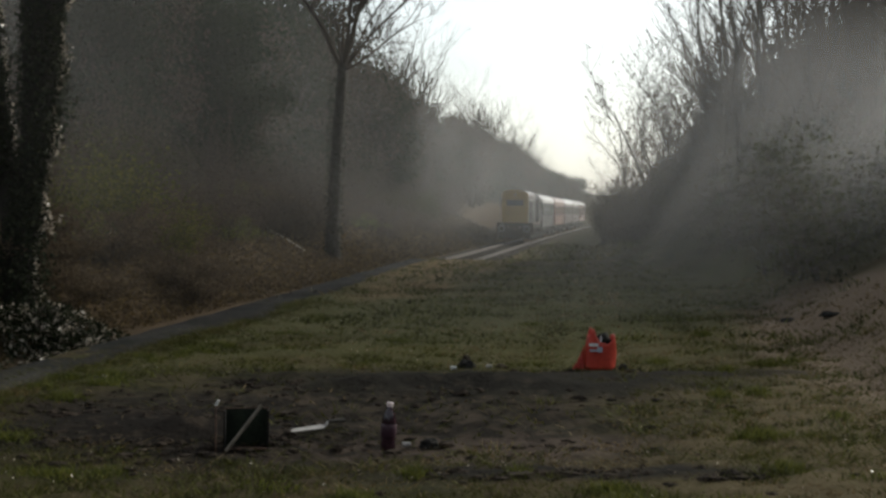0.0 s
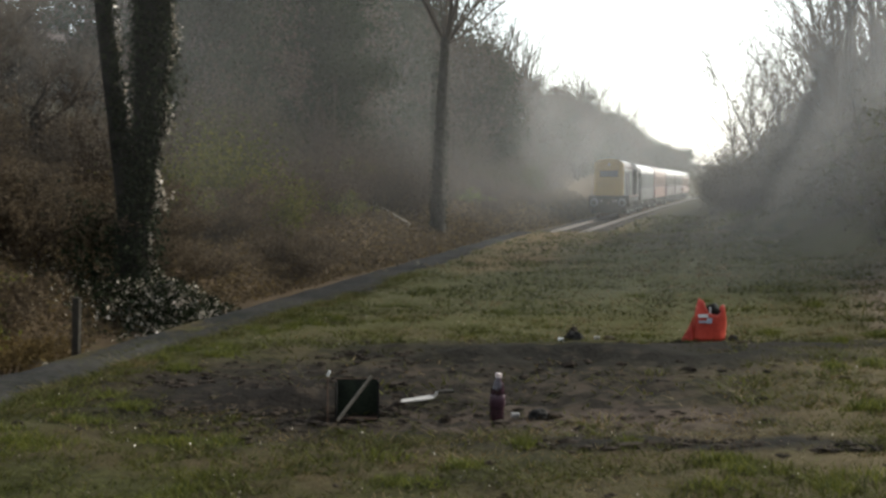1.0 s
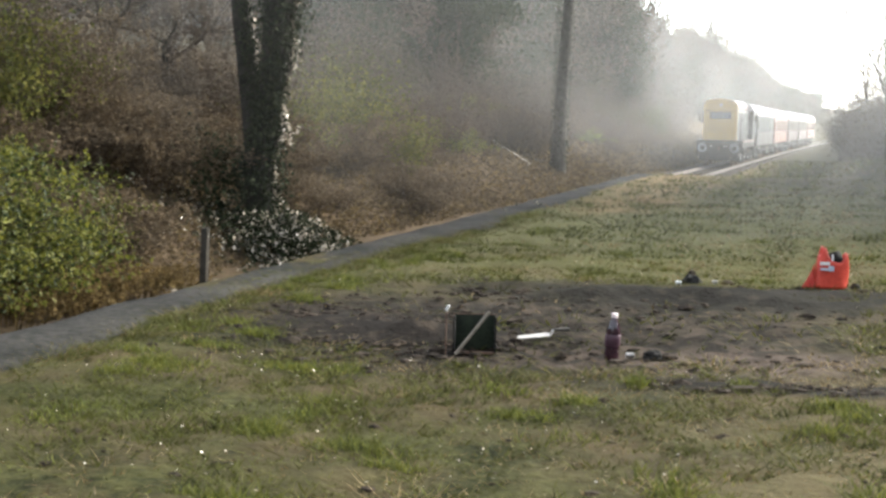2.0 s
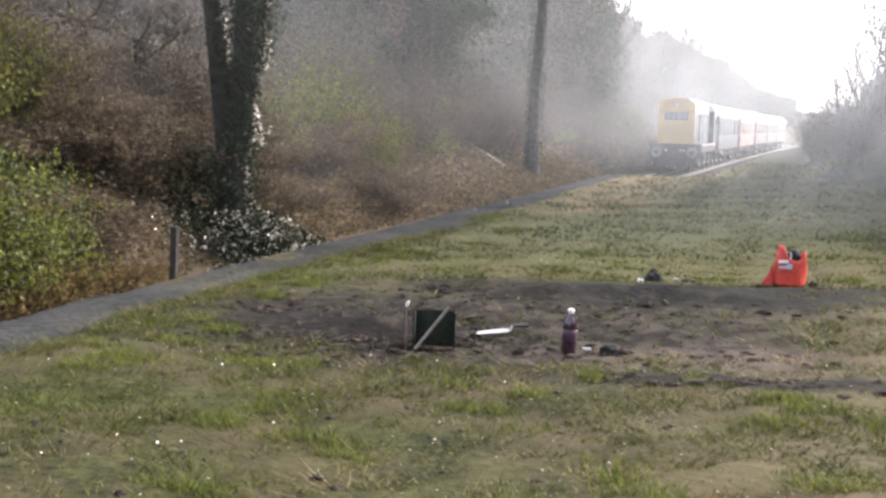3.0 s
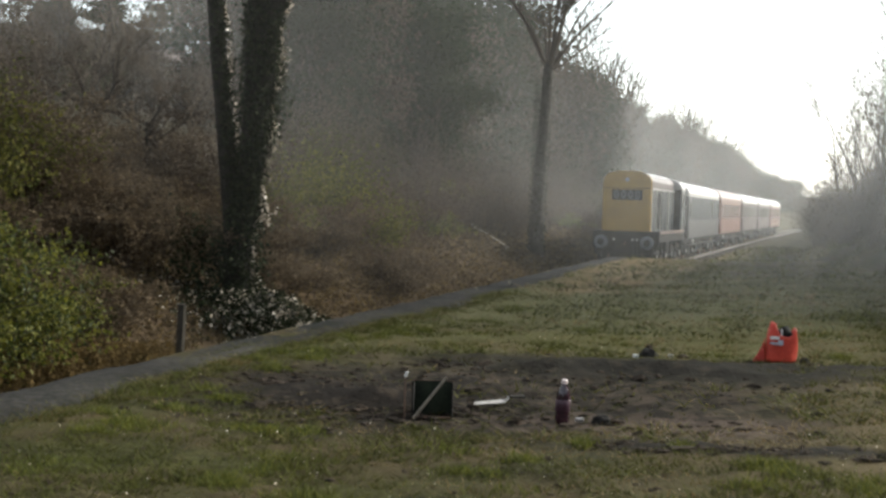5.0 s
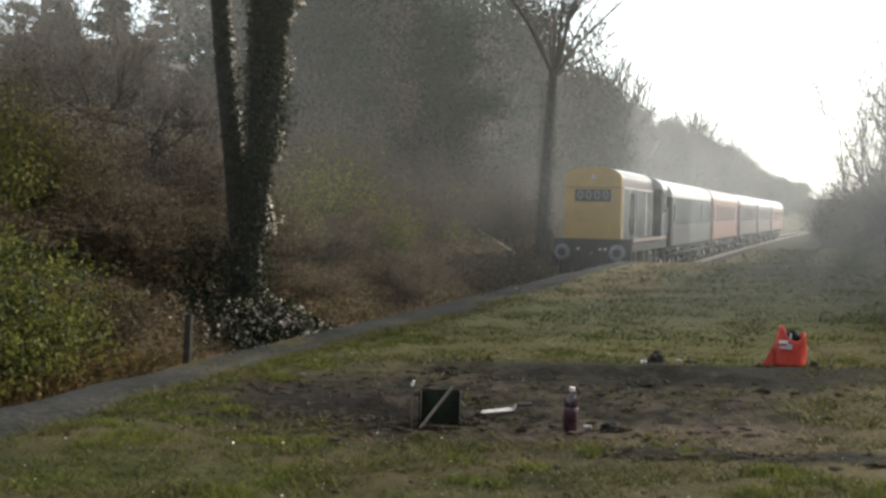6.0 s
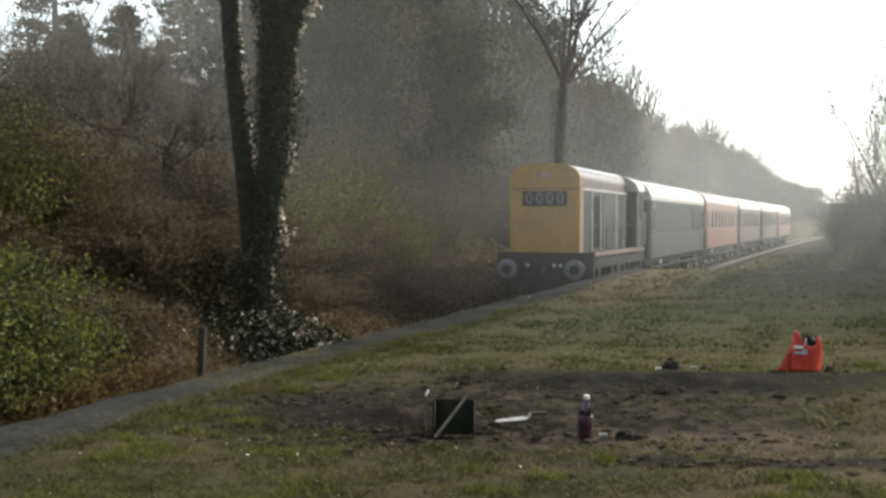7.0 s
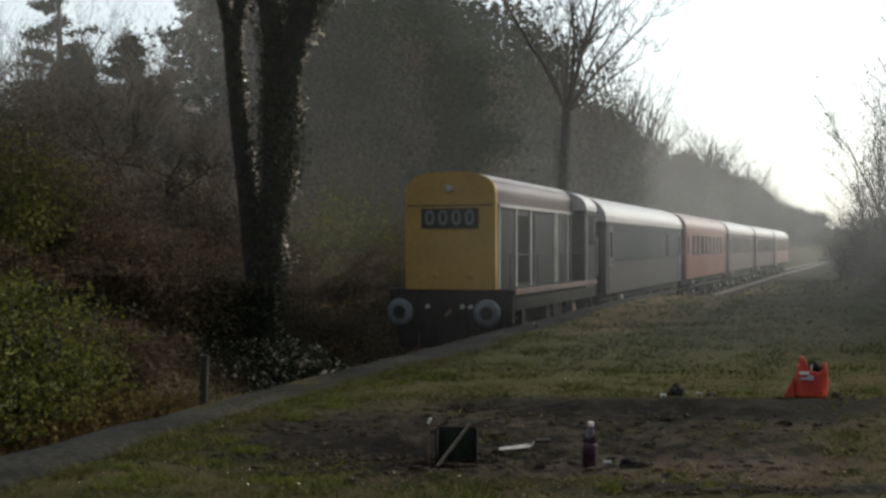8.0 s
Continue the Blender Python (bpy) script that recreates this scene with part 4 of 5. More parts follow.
def ivy_tree(seed, paths, label, leaves, wrap, spread):
    rng = random.Random(seed)
    paths = [([(px + 0.03, py, pz) for px, py, pz in pts], rad) for pts, rad in paths]
    x, y, _ = paths[0][0][0]
    z = float(land(x, y)) - 0.15
    T = thing("tree", pose(x, y, z), label, "tree", "ivy-clad trees")
    o = Vector((x, y, z))
    local = [([Vector(p) - o for p in pts], rad, 12) for pts, rad in paths]
    local[0][0][0].z = 0
    stems("trunk", local, IVYBARK, T)
    c = []
    for i in range(leaves):
        pts, rad, _ = local[min(int(rng.random() ** 1.6 * len(local)), len(local) - 1)]
        f = rng.random() * (len(pts) - 1)
        k = int(f)
        p = pts[k].lerp(pts[k + 1], f - k)
        r = rad[k] + (rad[k + 1] - rad[k]) * (f - k)
        t = rng.gauss(0.5, spread)
        w = r + abs(rng.gauss(0, wrap)) * (1.0 + 0.6 * math.sin(p.z * 2.1 + seed))
        c.append((p.x + w * math.cos(t), p.y - w * math.sin(t), p.z + rng.uniform(-0.05, 0.05)))
    leafy("ivy", c, 0.05, IVY, T, seed, label="glossy hanging ivy leaves")
    # ivy heaped round the foot
    c = []
    for i in range(int(leaves * 0.6) + 1200):
        t, r = rng.uniform(0, 6.28), abs(rng.gauss(0, 0.95))
        gx, gy = x + 1.5 * r * math.cos(t) + 1.05, y + r * math.sin(t) - 0.7
        h = 0.9 * math.exp(-(r / 0.9) ** 2) * rng.random()
        c.append((gx - x, gy - y, float(land(gx, gy)) - z + h + 0.04))
    # every fifth leaf goes pale, painting glints over the heap
    foot_glints = c[1::5]
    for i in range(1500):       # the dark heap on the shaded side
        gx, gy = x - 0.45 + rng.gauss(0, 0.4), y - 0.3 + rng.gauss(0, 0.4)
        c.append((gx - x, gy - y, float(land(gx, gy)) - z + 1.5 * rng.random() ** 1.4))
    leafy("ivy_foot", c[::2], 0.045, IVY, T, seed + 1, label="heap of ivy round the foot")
    leafy("withered_ivy", foot_glints, 0.044, GLINT, T, seed + 2, label="ivy leaves round the foot, painted pale as bright glints")
    # sun's highlight painted as pale leaves along the trunk's right edge
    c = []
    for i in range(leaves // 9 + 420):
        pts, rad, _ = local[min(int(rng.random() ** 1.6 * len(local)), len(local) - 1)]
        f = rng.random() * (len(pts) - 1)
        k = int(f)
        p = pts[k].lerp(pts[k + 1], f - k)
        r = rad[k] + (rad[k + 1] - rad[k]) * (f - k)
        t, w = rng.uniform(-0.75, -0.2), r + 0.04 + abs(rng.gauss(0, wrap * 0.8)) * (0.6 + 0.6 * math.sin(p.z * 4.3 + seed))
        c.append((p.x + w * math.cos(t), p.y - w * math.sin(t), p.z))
    leafy("sunlit_ivy", c, 0.056, GLINT, T, seed + 3, label="ivy sprays painted pale as sun glints on the trunk edge")
    return T


Y = 21.5
ivy_tree(41, [([(-11.02, Y, -0.9), (-11.10, Y, 0.8), (-11.24, Y, 1.9), (-11.38, Y, 3.0), (-11.54, Y, 4.3), (-11.63, Y, 5.55)], [0.30, 0.21, 0.18, 0.16, 0.15, 0.16]),
              ([(-11.62, Y, 5.4), (-11.9, Y, 6.6), (-12.2, Y + 0.2, 8.2), (-12.4, Y, 10.0)], [0.11, 0.10, 0.08, 0.05]),
              ([(-11.62, Y, 5.4), (-11.40, Y, 6.5), (-11.25, Y - 0.2, 8.2), (-11.0, Y, 10.5)], [0.11, 0.10, 0.08, 0.05])],
         "leaning grey tree trunk with ivy up one side", 2600, 0.055, 0.55)
ivy_tree(43, [([(-11.06, Y, -0.9), (-10.96, Y, 0.8), (-10.80, Y, 1.9), (-10.65, Y, 3.5), (-10.59, Y, 5.0)], [0.30, 0.20, 0.21, 0.27, 0.33]),
              ([(-10.64, Y, 4.7), (-10.86, Y, 6.4), (-10.95, Y, 8.5), (-11.2, Y, 11.0)], [0.20, 0.19, 0.15, 0.08]),
              ([(-10.55, Y, 4.7), (-10.15, Y, 5.9), (-9.98, Y, 6.5), (-9.8, Y, 8.5), (-9.5, Y, 11.0)], [0.22, 0.23, 0.19, 0.15, 0.08])],
         "thick forked tree trunk smothered in ivy", 9500, 0.13, 1.5)


def gnarled_tree(seed, x, y, height):
    """An old fruit tree: a twisted short bole, crooked limbs and a dense mop of twigs."""
    rng = random.Random(seed)
    T = thing("fruit_tree", pose(x, y, float(land(x, y)) - 0.2), "old gnarled bare fruit tree in the garden above the bank", "tree", "garden trees")
    bole = [(0, 0, 0), (0.12, 0, 0.5), (-0.06, 0.05, 0.95), (0.16, 0, 1.4)]
    limbs, twigs = [(bole, [0.15, 0.12, 0.11, 0.10], 8)], []
    for k in range(5):
        t = k * 1.26 + rng.uniform(-0.3, 0.3)
        out = []
        grow(rng, bole[2 + k % 2], (math.cos(t), math.sin(t), 0.7), height * 0.55, 0.07, 2, out, 0.45, 0.14, 9, 0.5, 0.008)
        limbs += out[:1]
        twigs += out[1:]
    stems("trunk", limbs, IVYBARK, T)
    stems("crown", twigs, TWIG, T, "dense leafless twigs")


for i, (x, y, h) in enumerate(((-17.4, 26.2, 3.6), (-16.2, 26.8, 3.4), (-19.5, 29.5, 3.8), (-17.6, 31.5, 3.6))):
    gnarled_tree(90 + i, x, y, h)


def pine(seed, x, y, height, spread):
    rng, nr = random.Random(seed), np.random.default_rng(seed)
    T = thing("pine_tree", pose(x, y, float(land(x, y)) - 0.2), "tall dark pine with ragged layered branches", "tree", "pines")
    paths, c = [([(0, 0, 0), (0.1, 0, height * 0.5), (0, 0.1, height)], [0.3, 0.2, 0.04], 8)], []
    for i in range(34):
        z = height * (0.22 + 0.76 * i / 33)
        t, r = rng.uniform(0, 6.28), spread * (1.05 - 0.8 * i / 33) * rng.uniform(0.5, 1.1)
        e = Vector((r * math.cos(t), r * math.sin(t), z + rng.uniform(-0.2, 0.5)))
        paths.append(([(0.05, 0, z), tuple(e)], [0.05, 0.015], 4))
        for k in range(120):
            f = rng.uniform(0.3, 1.05)
            c.append((e.x * f + rng.gauss(0, 0.22), e.y * f + rng.gauss(0, 0.22), z + (e.z - z) * f + rng.gauss(0, 0.13)))
    stems("trunk", paths, BARK, T)
    leafy("crown", c, 0.13, CONIFER, T, seed, 0.4)


for i, (x, y, h, s) in enumerate(((-33.5, 58, 12.5, 3.2), (-31.2, 60, 13.0, 3.0), (-26.6, 55, 6.5, 2.4), (-24.0, 53.0, 5.5, 2.0), (-40.5, 46.5, 8.0, 2.6), (-36.5, 64, 11, 3.0), (-43.5, 60, 10, 3.2), (-32.6, 50.5, 5.2, 1.9), (-35.2, 50.0, 4.6, 1.9))):
    pine(60 + i, x, y, h, s)


def build_house():
    x, y = -34.0, 55.0
    z = float(land(x, y)) - 0.5
    H = thing("house", pose(x, y, z), "pale rendered house with a tiled roof behind garden trees", "house")
    part("wall", box(-4, 4, -3, 3, 0, 2.3), HOUSE, H)
    part("roof", extrude([(-4.3, 2.25), (4.3, 2.25), (0.0, 3.7)], -3.3, 3.3), TILE, H, "brown tiled roof")
    part("chimney", box(-0.4, 0.4, 0.5, 1.1, 3.2, 4.4, 0.03), TILE, H)
    for s, px in ((-3, -2.2), (-3, 2.0)):
        w = part("window", box(px - 0.6, px + 0.6, s - 0.03, s + 0.05, 0.9, 1.9), GLASS, H)
        part("window_frame", box(px - 0.7, px + 0.7, s - 0.05, s - 0.02, 0.80, 0.9), WHITE, w)
        part("window_frame", box(px - 0.7, px + 0.7, s - 0.05, s - 0.02, 1.9, 2.0), WHITE, w)
    S = thing("garden_shed", pose(-29.9, 54.6, float(land(-29.9, 54.6)) - 0.1), "small pale garden shed among the trees", "shed")
    part("wall", box(-1.0, 1.0, -0.8, 0.8, 0, 2.1), WOOD, S)
    part("roof", extrude([(-1.15, 2.05), (1.15, 2.05), (0, 2.7)], -0.95, 0.95), TILE, S)
    part("window", box(0.55, 1.0, -0.83, -0.78, 1.2, 1.75), WHITE, S, "pale window")


build_house()


# ---- lawn growth and burnt ground ----


def burnt(x, y):
    a = ((x + 2.4) / 2.3) ** 2 + ((y - 9.9) / 2.0) ** 2
    return a + 0.35 * fbm(x, y, 3.1) < 1.0


def build_grass():
    nr = np.random.default_rng(77)
    for name, share, material, label in (("grass", 0.50, GRASS, "short patchy green grass on the lawn"), ("dry_grass", 0.50, DRY, "straw-coloured dead grass on the lawn")):
        V, F = [], []
        for x0, x1, y0, y1, dens, hgt, wid in ((-5.35, 3.6, 3.8, 9.0, 2600, 0.034, 0.006), (-5.35, 4.5, 9.0, 14.5, 1300, 0.036, 0.009), (-5.3, 3.0, 14.5, 24, 420, 0.045, 0.016), (-5.4, 1.0, 24, 44, 110, 0.06, 0.03), (-5.6, 0.5, 44, 75, 40, 0.12, 0.05)):
            n = int((x1 - x0) * (y1 - y0) * dens * share)
            x, y = nr.uniform(x0, x1, n), nr.uniform(y0, y1, n)
            patch = fbm(x, y, 1.7) + 0.7 * fbm(x, y, 4.3) + 0.5 * fbm(x + 7, y, 11.0) + nr.normal(size=n) * 0.25
            # pale straw thickens to the right, painting in the lawn's sunlit side
            keep = (~burnt(x, y) | (nr.random(n) < 0.10)) & ((patch > 0.0 + 0.12 * np.clip((x + 1.5) / 4, -1, 1)) if name == "grass" else ((patch < 0.3 + 0.25 * np.clip((x + 0.5) / 3, 0, 1)) & (nr.random(n) < np.clip(0.72 + 0.15 * x, 0.12, 1))))
            x, y, patch = x[keep], y[keep], patch[keep]
            n = len(x)
            z = land(x, y) - 0.01
            t = nr.uniform(0, 6.28, n)
            h = hgt * nr.uniform(0.4, 1.4, n) * (0.7 + 1.1 * np.clip(patch, 0, 1.2) * (name == "grass"))
            w = wid * nr.uniform(0.6, 1.3, n)
            dx, dy = np.cos(t) * w, np.sin(t) * w
            lx, ly = nr.normal(size=n) * h * 1.3, nr.normal(size=n) * h * 1.3
            base = len(V)
            P = np.stack([np.stack([x - dx, y - dy, z], 1), np.stack([x + dx, y + dy, z], 1), np.stack([x + lx, y + ly, z + h], 1)], 1).reshape(-1, 3)
            F += (np.arange(n * 3).reshape(n, 3) + base).tolist()
            V += P.tolist()
        for x0, x1, y0, y1, n, big in ((-5.0, 3.0, 4.0, 8.2, 300, 0.85), (-5.0, 3.0, 8.2, 15, 260, 1.0), (-5.2, 2.0, 15, 34, 200, 1.5), (-5.40, -5.05, 4.5, 20, 420, 0.9)):
            for k in range(n if name == "grass" else n // 5):
                cx, cy = nr.uniform(x0, x1), nr.uniform(y0, y1)
                if burnt(cx, cy) and nr.random() < 0.8:
                    continue
                m, r = 40, nr.uniform(0.05, 0.15) * big
                x, y = cx + nr.normal(size=m) * r * 1.5, cy + nr.normal(size=m) * r
                z = land(x, y) - 0.01
                t, h = nr.uniform(0, 6.28, m), nr.uniform(0.025, 0.07, m) * big
                dx, dy = np.cos(t) * 0.006 * big, np.sin(t) * 0.006 * big
                lx, ly = (x - cx) * 0.6 + nr.normal(size=m) * h * 0.5, (y - cy) * 0.6 + nr.normal(size=m) * h * 0.5
                base = len(V)
                V += np.stack([np.stack([x - dx, y - dy, z], 1), np.stack([x + dx, y + dy, z], 1), np.stack([x + lx, y + ly, z + h], 1)], 1).reshape(-1, 3).tolist()
                F += (np.arange(m * 3).reshape(m, 3) + base).tolist()
        tagged(new(name, mesh_of(name, V, F, [material])), label, "grass", kind="stuff")


build_grass()


def build_tufts():
    """Bright tufts of longer grass, in broad loose patches."""
    nr = np.random.default_rng(19)
    lush = mat("lush_grass_blade", (0.036, 0.045, 0.009), (0.125, 0.130, 0.026), 0.7, 0.7, 0, island=0.4, thin=0.4, gloss=0.15)
    V, F = [], []
    for x0, x1, y0, y1, n in ((-4.6, 2.8, 4.6, 8.0, 44), (-5.2, -4.4, 7.0, 14, 24), (0.4, 2.6, 7.5, 13, 14), (-5.0, 1.0, 12.8, 18, 14)):
        for k in range(n):
            cx, cy = nr.uniform(x0, x1), nr.uniform(y0, y1)
            if burnt(cx, cy):
                continue
            m = int(nr.uniform(150, 420))
            rx, ry = nr.uniform(0.06, 0.24), nr.uniform(0.04, 0.10)
            x, y = cx + nr.normal(size=m) * rx, cy + nr.normal(size=m) * ry
            h = nr.uniform(0.03, 0.085, m) * np.exp(-((x - cx) / rx) ** 2 / 3)
            z, t = land(x, y) - 0.01, nr.uniform(0, 6.28, m)
            dx, dy = np.cos(t) * 0.005, np.sin(t) * 0.005
            lx, ly = nr.normal(size=m) * h * 0.6, nr.normal(size=m) * h * 0.6
            base = len(V)
            V += np.stack([np.stack([x - dx, y - dy, z], 1), np.stack([x + dx, y + dy, z], 1), np.stack([x + lx, y + ly, z + h], 1)], 1).reshape(-1, 3).tolist()
            F += (np.arange(m * 3).reshape(m, 3) + base).tolist()
    tagged(new("grass_tufts", mesh_of("grass_tufts", V, F, [lush])), "bright green tufts of longer grass", "grass", kind="stuff")


build_tufts()


def lump_mesh(name, spots, material, seed):
    """Many small broken clods in one mesh: (x, y, radius)."""
    rng = random.Random(seed)
    V, F = [], []
    for x, y, r in spots:
        b, z = len(V), float(land(x, y))
        k = 6
        V.append((x, y, z + r * rng.uniform(0.35, 0.8)))
        for ring, zz in ((0.75, 0.55), (1.0, -0.1)):
            for i in range(k):
                t = 2 * math.pi * i / k + ring
                q = r * ring * rng.uniform(0.7, 1.3)
                V.append((x + q * 1.35 * math.cos(t), y + q * math.sin(t), z + zz * r * rng.uniform(0.4, 0.8)))
        for i in range(k):
            j = (i + 1) % k
            F.append((b, b + 1 + i, b + 1 + j))
            F.append((b + 1 + i, b + 1 + k + i, b + 1 + k + j, b + 1 + j))
    return new(name, mesh_of(name, V, F, [material]))


def build_bank_cover():
    nr = np.random.default_rng(31)
    # the last, sparse set paints bright glints as pale leaf slips
    for name, n, size, material, label, long, lift in (("bank_litter", 70000, 0.03, LITTER, "brown leaf litter and dead bracken on the bank", 1.3, 0.10), ("bank_grass", 20000, 0.035, STRAW, "straw-coloured dead grass on the bank slope", 3.0, 0.08), ("pale_leaves", 420, 0.034, GLINT, "leaf slips painted pale as bright glints on the bank", 1.2, 0.5)):
        y = 6 + (15 if name == "pale_leaves" else 100) * nr.random(n) ** 1.8
        u = -2.5 - 6.5 * nr.random(n) ** 1.2
        x = track_x(y) + u
        c = np.stack([x, y, land(x, y) + lift * nr.random(n) * (1 + y / 40)], 1)
        V, F = cards(c, size * (0.6 + y / 40)[:, None], nr, 0.2, long)
        tagged(new(name, mesh_of(name, V.tolist(), F.tolist(), [material])), label, "ground cover", kind="stuff")


build_bank_cover()


def build_clods():
    rng = random.Random(9)
    spots = []
    for i in range(360):
        t = rng.uniform(0, 6.28)
        rr = rng.gauss(1.0, 0.18) if i % 3 else rng.uniform(0.1, 1.0)
        x, y = -2.4 + 2.35 * rr * math.cos(t), 9.9 + 1.95 * rr * math.sin(t)
        spots.append((x, y, abs(rng.gauss(0.0, 0.013)) + 0.005))
    for i in range(560):      # the raked-up dark bank of ash at the back
        x = rng.uniform(-3.8, 0.2)
        spots.append((x, 11.35 + rng.gauss(0, 0.28), abs(rng.gauss(0.0, 0.017)) + 0.008))
    for i in range(620):      # the torn heap at the near side
        spots.append((rng.gauss(-3.6, 0.75), 8.9 + rng.gauss(0, 0.5), abs(rng.gauss(0.0, 0.020)) + 0.007))
    for i in range(240):
        spots.append((rng.uniform(-1.4, 0.6), 7.75 + rng.gauss(0, 0.09), abs(rng.gauss(0.0, 0.018)) + 0.006))
    for i in range(150):
        spots.append((rng.uniform(-0.9, 0.9), 12.1 + rng.gauss(0, 0.12), abs(rng.gauss(0.0, 0.02)) + 0.008))
    for i in range(420):      # divots and mole-turned earth about the lawn
        spots.append((rng.uniform(-5.0, 2.5), rng.uniform(4.2, 8.8), abs(rng.gauss(0.0, 0.011)) + 0.004))
    tagged(lump_mesh("soil_clods", spots, SOIL, 3), "charred black clods of burnt soil", "soil", kind="stuff")
    # pale slips that paint in the lawn's small bright sparkles
    nr = np.random.default_rng(5)
    x, y = nr.uniform(-5.2, 3.5, 900), 4.2 + 13 * nr.random(900) ** 1.5
    c = np.stack([x, y, land(x, y) + 0.025], 1)
    V, F = cards(c[~burnt(x, y)], 0.009, nr, 0.6)
    tagged(new("fallen_leaves", mesh_of("fallen_leaves", V.tolist(), F.tolist(), [mat("lawn_glint", (0.20, 0.16, 0.11), (0.42, 0.36, 0.28), 2, 0.3, 0, island=0.6)])), "scattered leaf slips painted pale as small glints on the grass", "leaves", kind="stuff")


build_clods()

# ---- loose things on the lawn ----


def build_bag():
    B = thing("carrier_bag", pose(-0.44, 12.45, float(land(-0.44, 12.45)), 0, 0, 12) @ Matrix.Diagonal((0.85, 0.9, 0.84, 1)), "bright orange-red plastic carrier bag standing open on the grass", "bag")
    rng = random.Random(2)
    sides, rows = 28, 10
    bm = bmesh.new()
    rings = []
    for inner in (0, 1):
        for j in (range(rows + 1) if not inner else range(rows, -1, -1)):
            f = j / rows
            ring = []
            for i in range(sides):
                t = 2 * math.pi * i / sides
                cx, sy = math.cos(t), math.sin(t)
                w = (0.205 - 0.035 * f + 0.012 * math.sin(3 * t + 5 * f) - 0.008 * inner) * (1 - 0.28 * f * (cx < 0))
                d = 0.12 - 0.02 * f + 0.012 * math.sin(5 * t + 3 * f) - 0.008 * inner
                top = 0.34 + 0.13 * math.exp(-((cx + 0.55) / 0.34) ** 2) + 0.06 * math.exp(-((cx - 0.85) / 0.3) ** 2) - 0.05 * math.exp(-((cx - 0.2) / 0.4) ** 2)
                lean = 0.035 * f * (1 if cx > 0 else 0.2)
                ring.append(bm.verts.new((w * math.copysign(abs(cx) ** 0.7, cx) + lean, d * math.copysign(abs(sy) ** 0.8, sy), 0.012 + 0.004 * inner + f * top)))
            rings.append(ring)
    for a, b in zip(rings, rings[1:]):
        for i in range(sides):
            bm.faces.new((a[i], a[(i + 1) % sides], b[(i + 1) % sides], b[i]))
    bm.faces.new(rings[0][::-1])
    bmesh.ops.recalc_face_normals(bm, faces=bm.faces[:])
    part("bag_body", bm, ORANGE, B, "creased orange-red plastic", True)
    bm = bmesh.new()
    v = [bm.verts.new(p) for p in ((-0.30, -0.06, 0.01), (-0.17, -0.10, 0.02), (-0.17, -0.075, 0.30), (-0.19, -0.02, 0.20), (-0.24, -0.03, 0.10), (-0.28, -0.02, 0.03), (-0.18, -0.06, 0.16))]
    for f in ((0, 1, 6), (1, 2, 6), (2, 3, 6), (3, 4, 6), (4, 5, 6), (5, 0, 6)):
        bm.faces.new([v[i] for i in f])
    bmesh.ops.solidify(bm, geom=bm.faces[:], thickness=0.004)
    part("side_flap", bm, ORANGE, B, "loose fold of the bag")
    bm = bmesh.new()
    bmesh.ops.create_icosphere(bm, subdivisions=2, radius=1, matrix=Matrix.Translation((0.06, 0.0, 0.33)) @ Matrix.Diagonal((0.085, 0.07, 0.11, 1)))
    for q in bm.verts:
        q.co += Vector((rng.uniform(-0.012, 0.012), rng.uniform(-0.012, 0.012), rng.uniform(-0.015, 0.015)))
    part("dark_cloth", bm, BLACK, B, "dark cloth stuffed in the bag", True)
    blue = mat("print_blue_grey", (0.30, 0.33, 0.42), (0.48, 0.50, 0.55), 8, 0.5, 0)
    for x, z, w, h in ((-0.07, 0.30, 0.055, 0.035), (-0.07, 0.235, 0.05, 0.025), (0.0, 0.245, 0.03, 0.06)):
        part("printed_mark", box(x - w, x + w, -0.128, -0.117, z - h / 2, z + h / 2, 0.003), blue if z < 0.29 else WHITE, B, "plain pale printed patch")
    part("torn_rim", box(0.005, 0.02, -0.11, -0.1, 0.33, 0.40), WHITE, B)


def build_bottle():
    x, y = -1.79, 8.53
    B = thing("drinks_bottle", pose(x, y, float(land(x, y)) - 0.012, 0, 2.5, 0) @ Matrix.Diagonal((1.15, 1.15, 1, 1)), "plastic bottle of dark drink with a pale cap", "bottle")
    part("body", lathe([(0.030, 0.0), (0.043, 0.008), (0.045, 0.05), (0.042, 0.075), (0.044, 0.10), (0.044, 0.19), (0.041, 0.22), (0.027, 0.265), (0.015, 0.292), (0.0145, 0.305)], 24), COLA, B, smooth=True)
    part("label", lathe([(0.0445, 0.105), (0.0456, 0.107), (0.0456, 0.183), (0.0445, 0.185)], 24), LABEL, B, "dull red wrap-round label", True)
    part("cap", lathe([(0.0175, 0.300), (0.0185, 0.304), (0.0185, 0.325), (0.016, 0.329)], 18), mat("cap_plastic", (0.62, 0.50, 0.50), (0.75, 0.64, 0.63), 9, 0.4, 0), B, "pale pink screw cap")


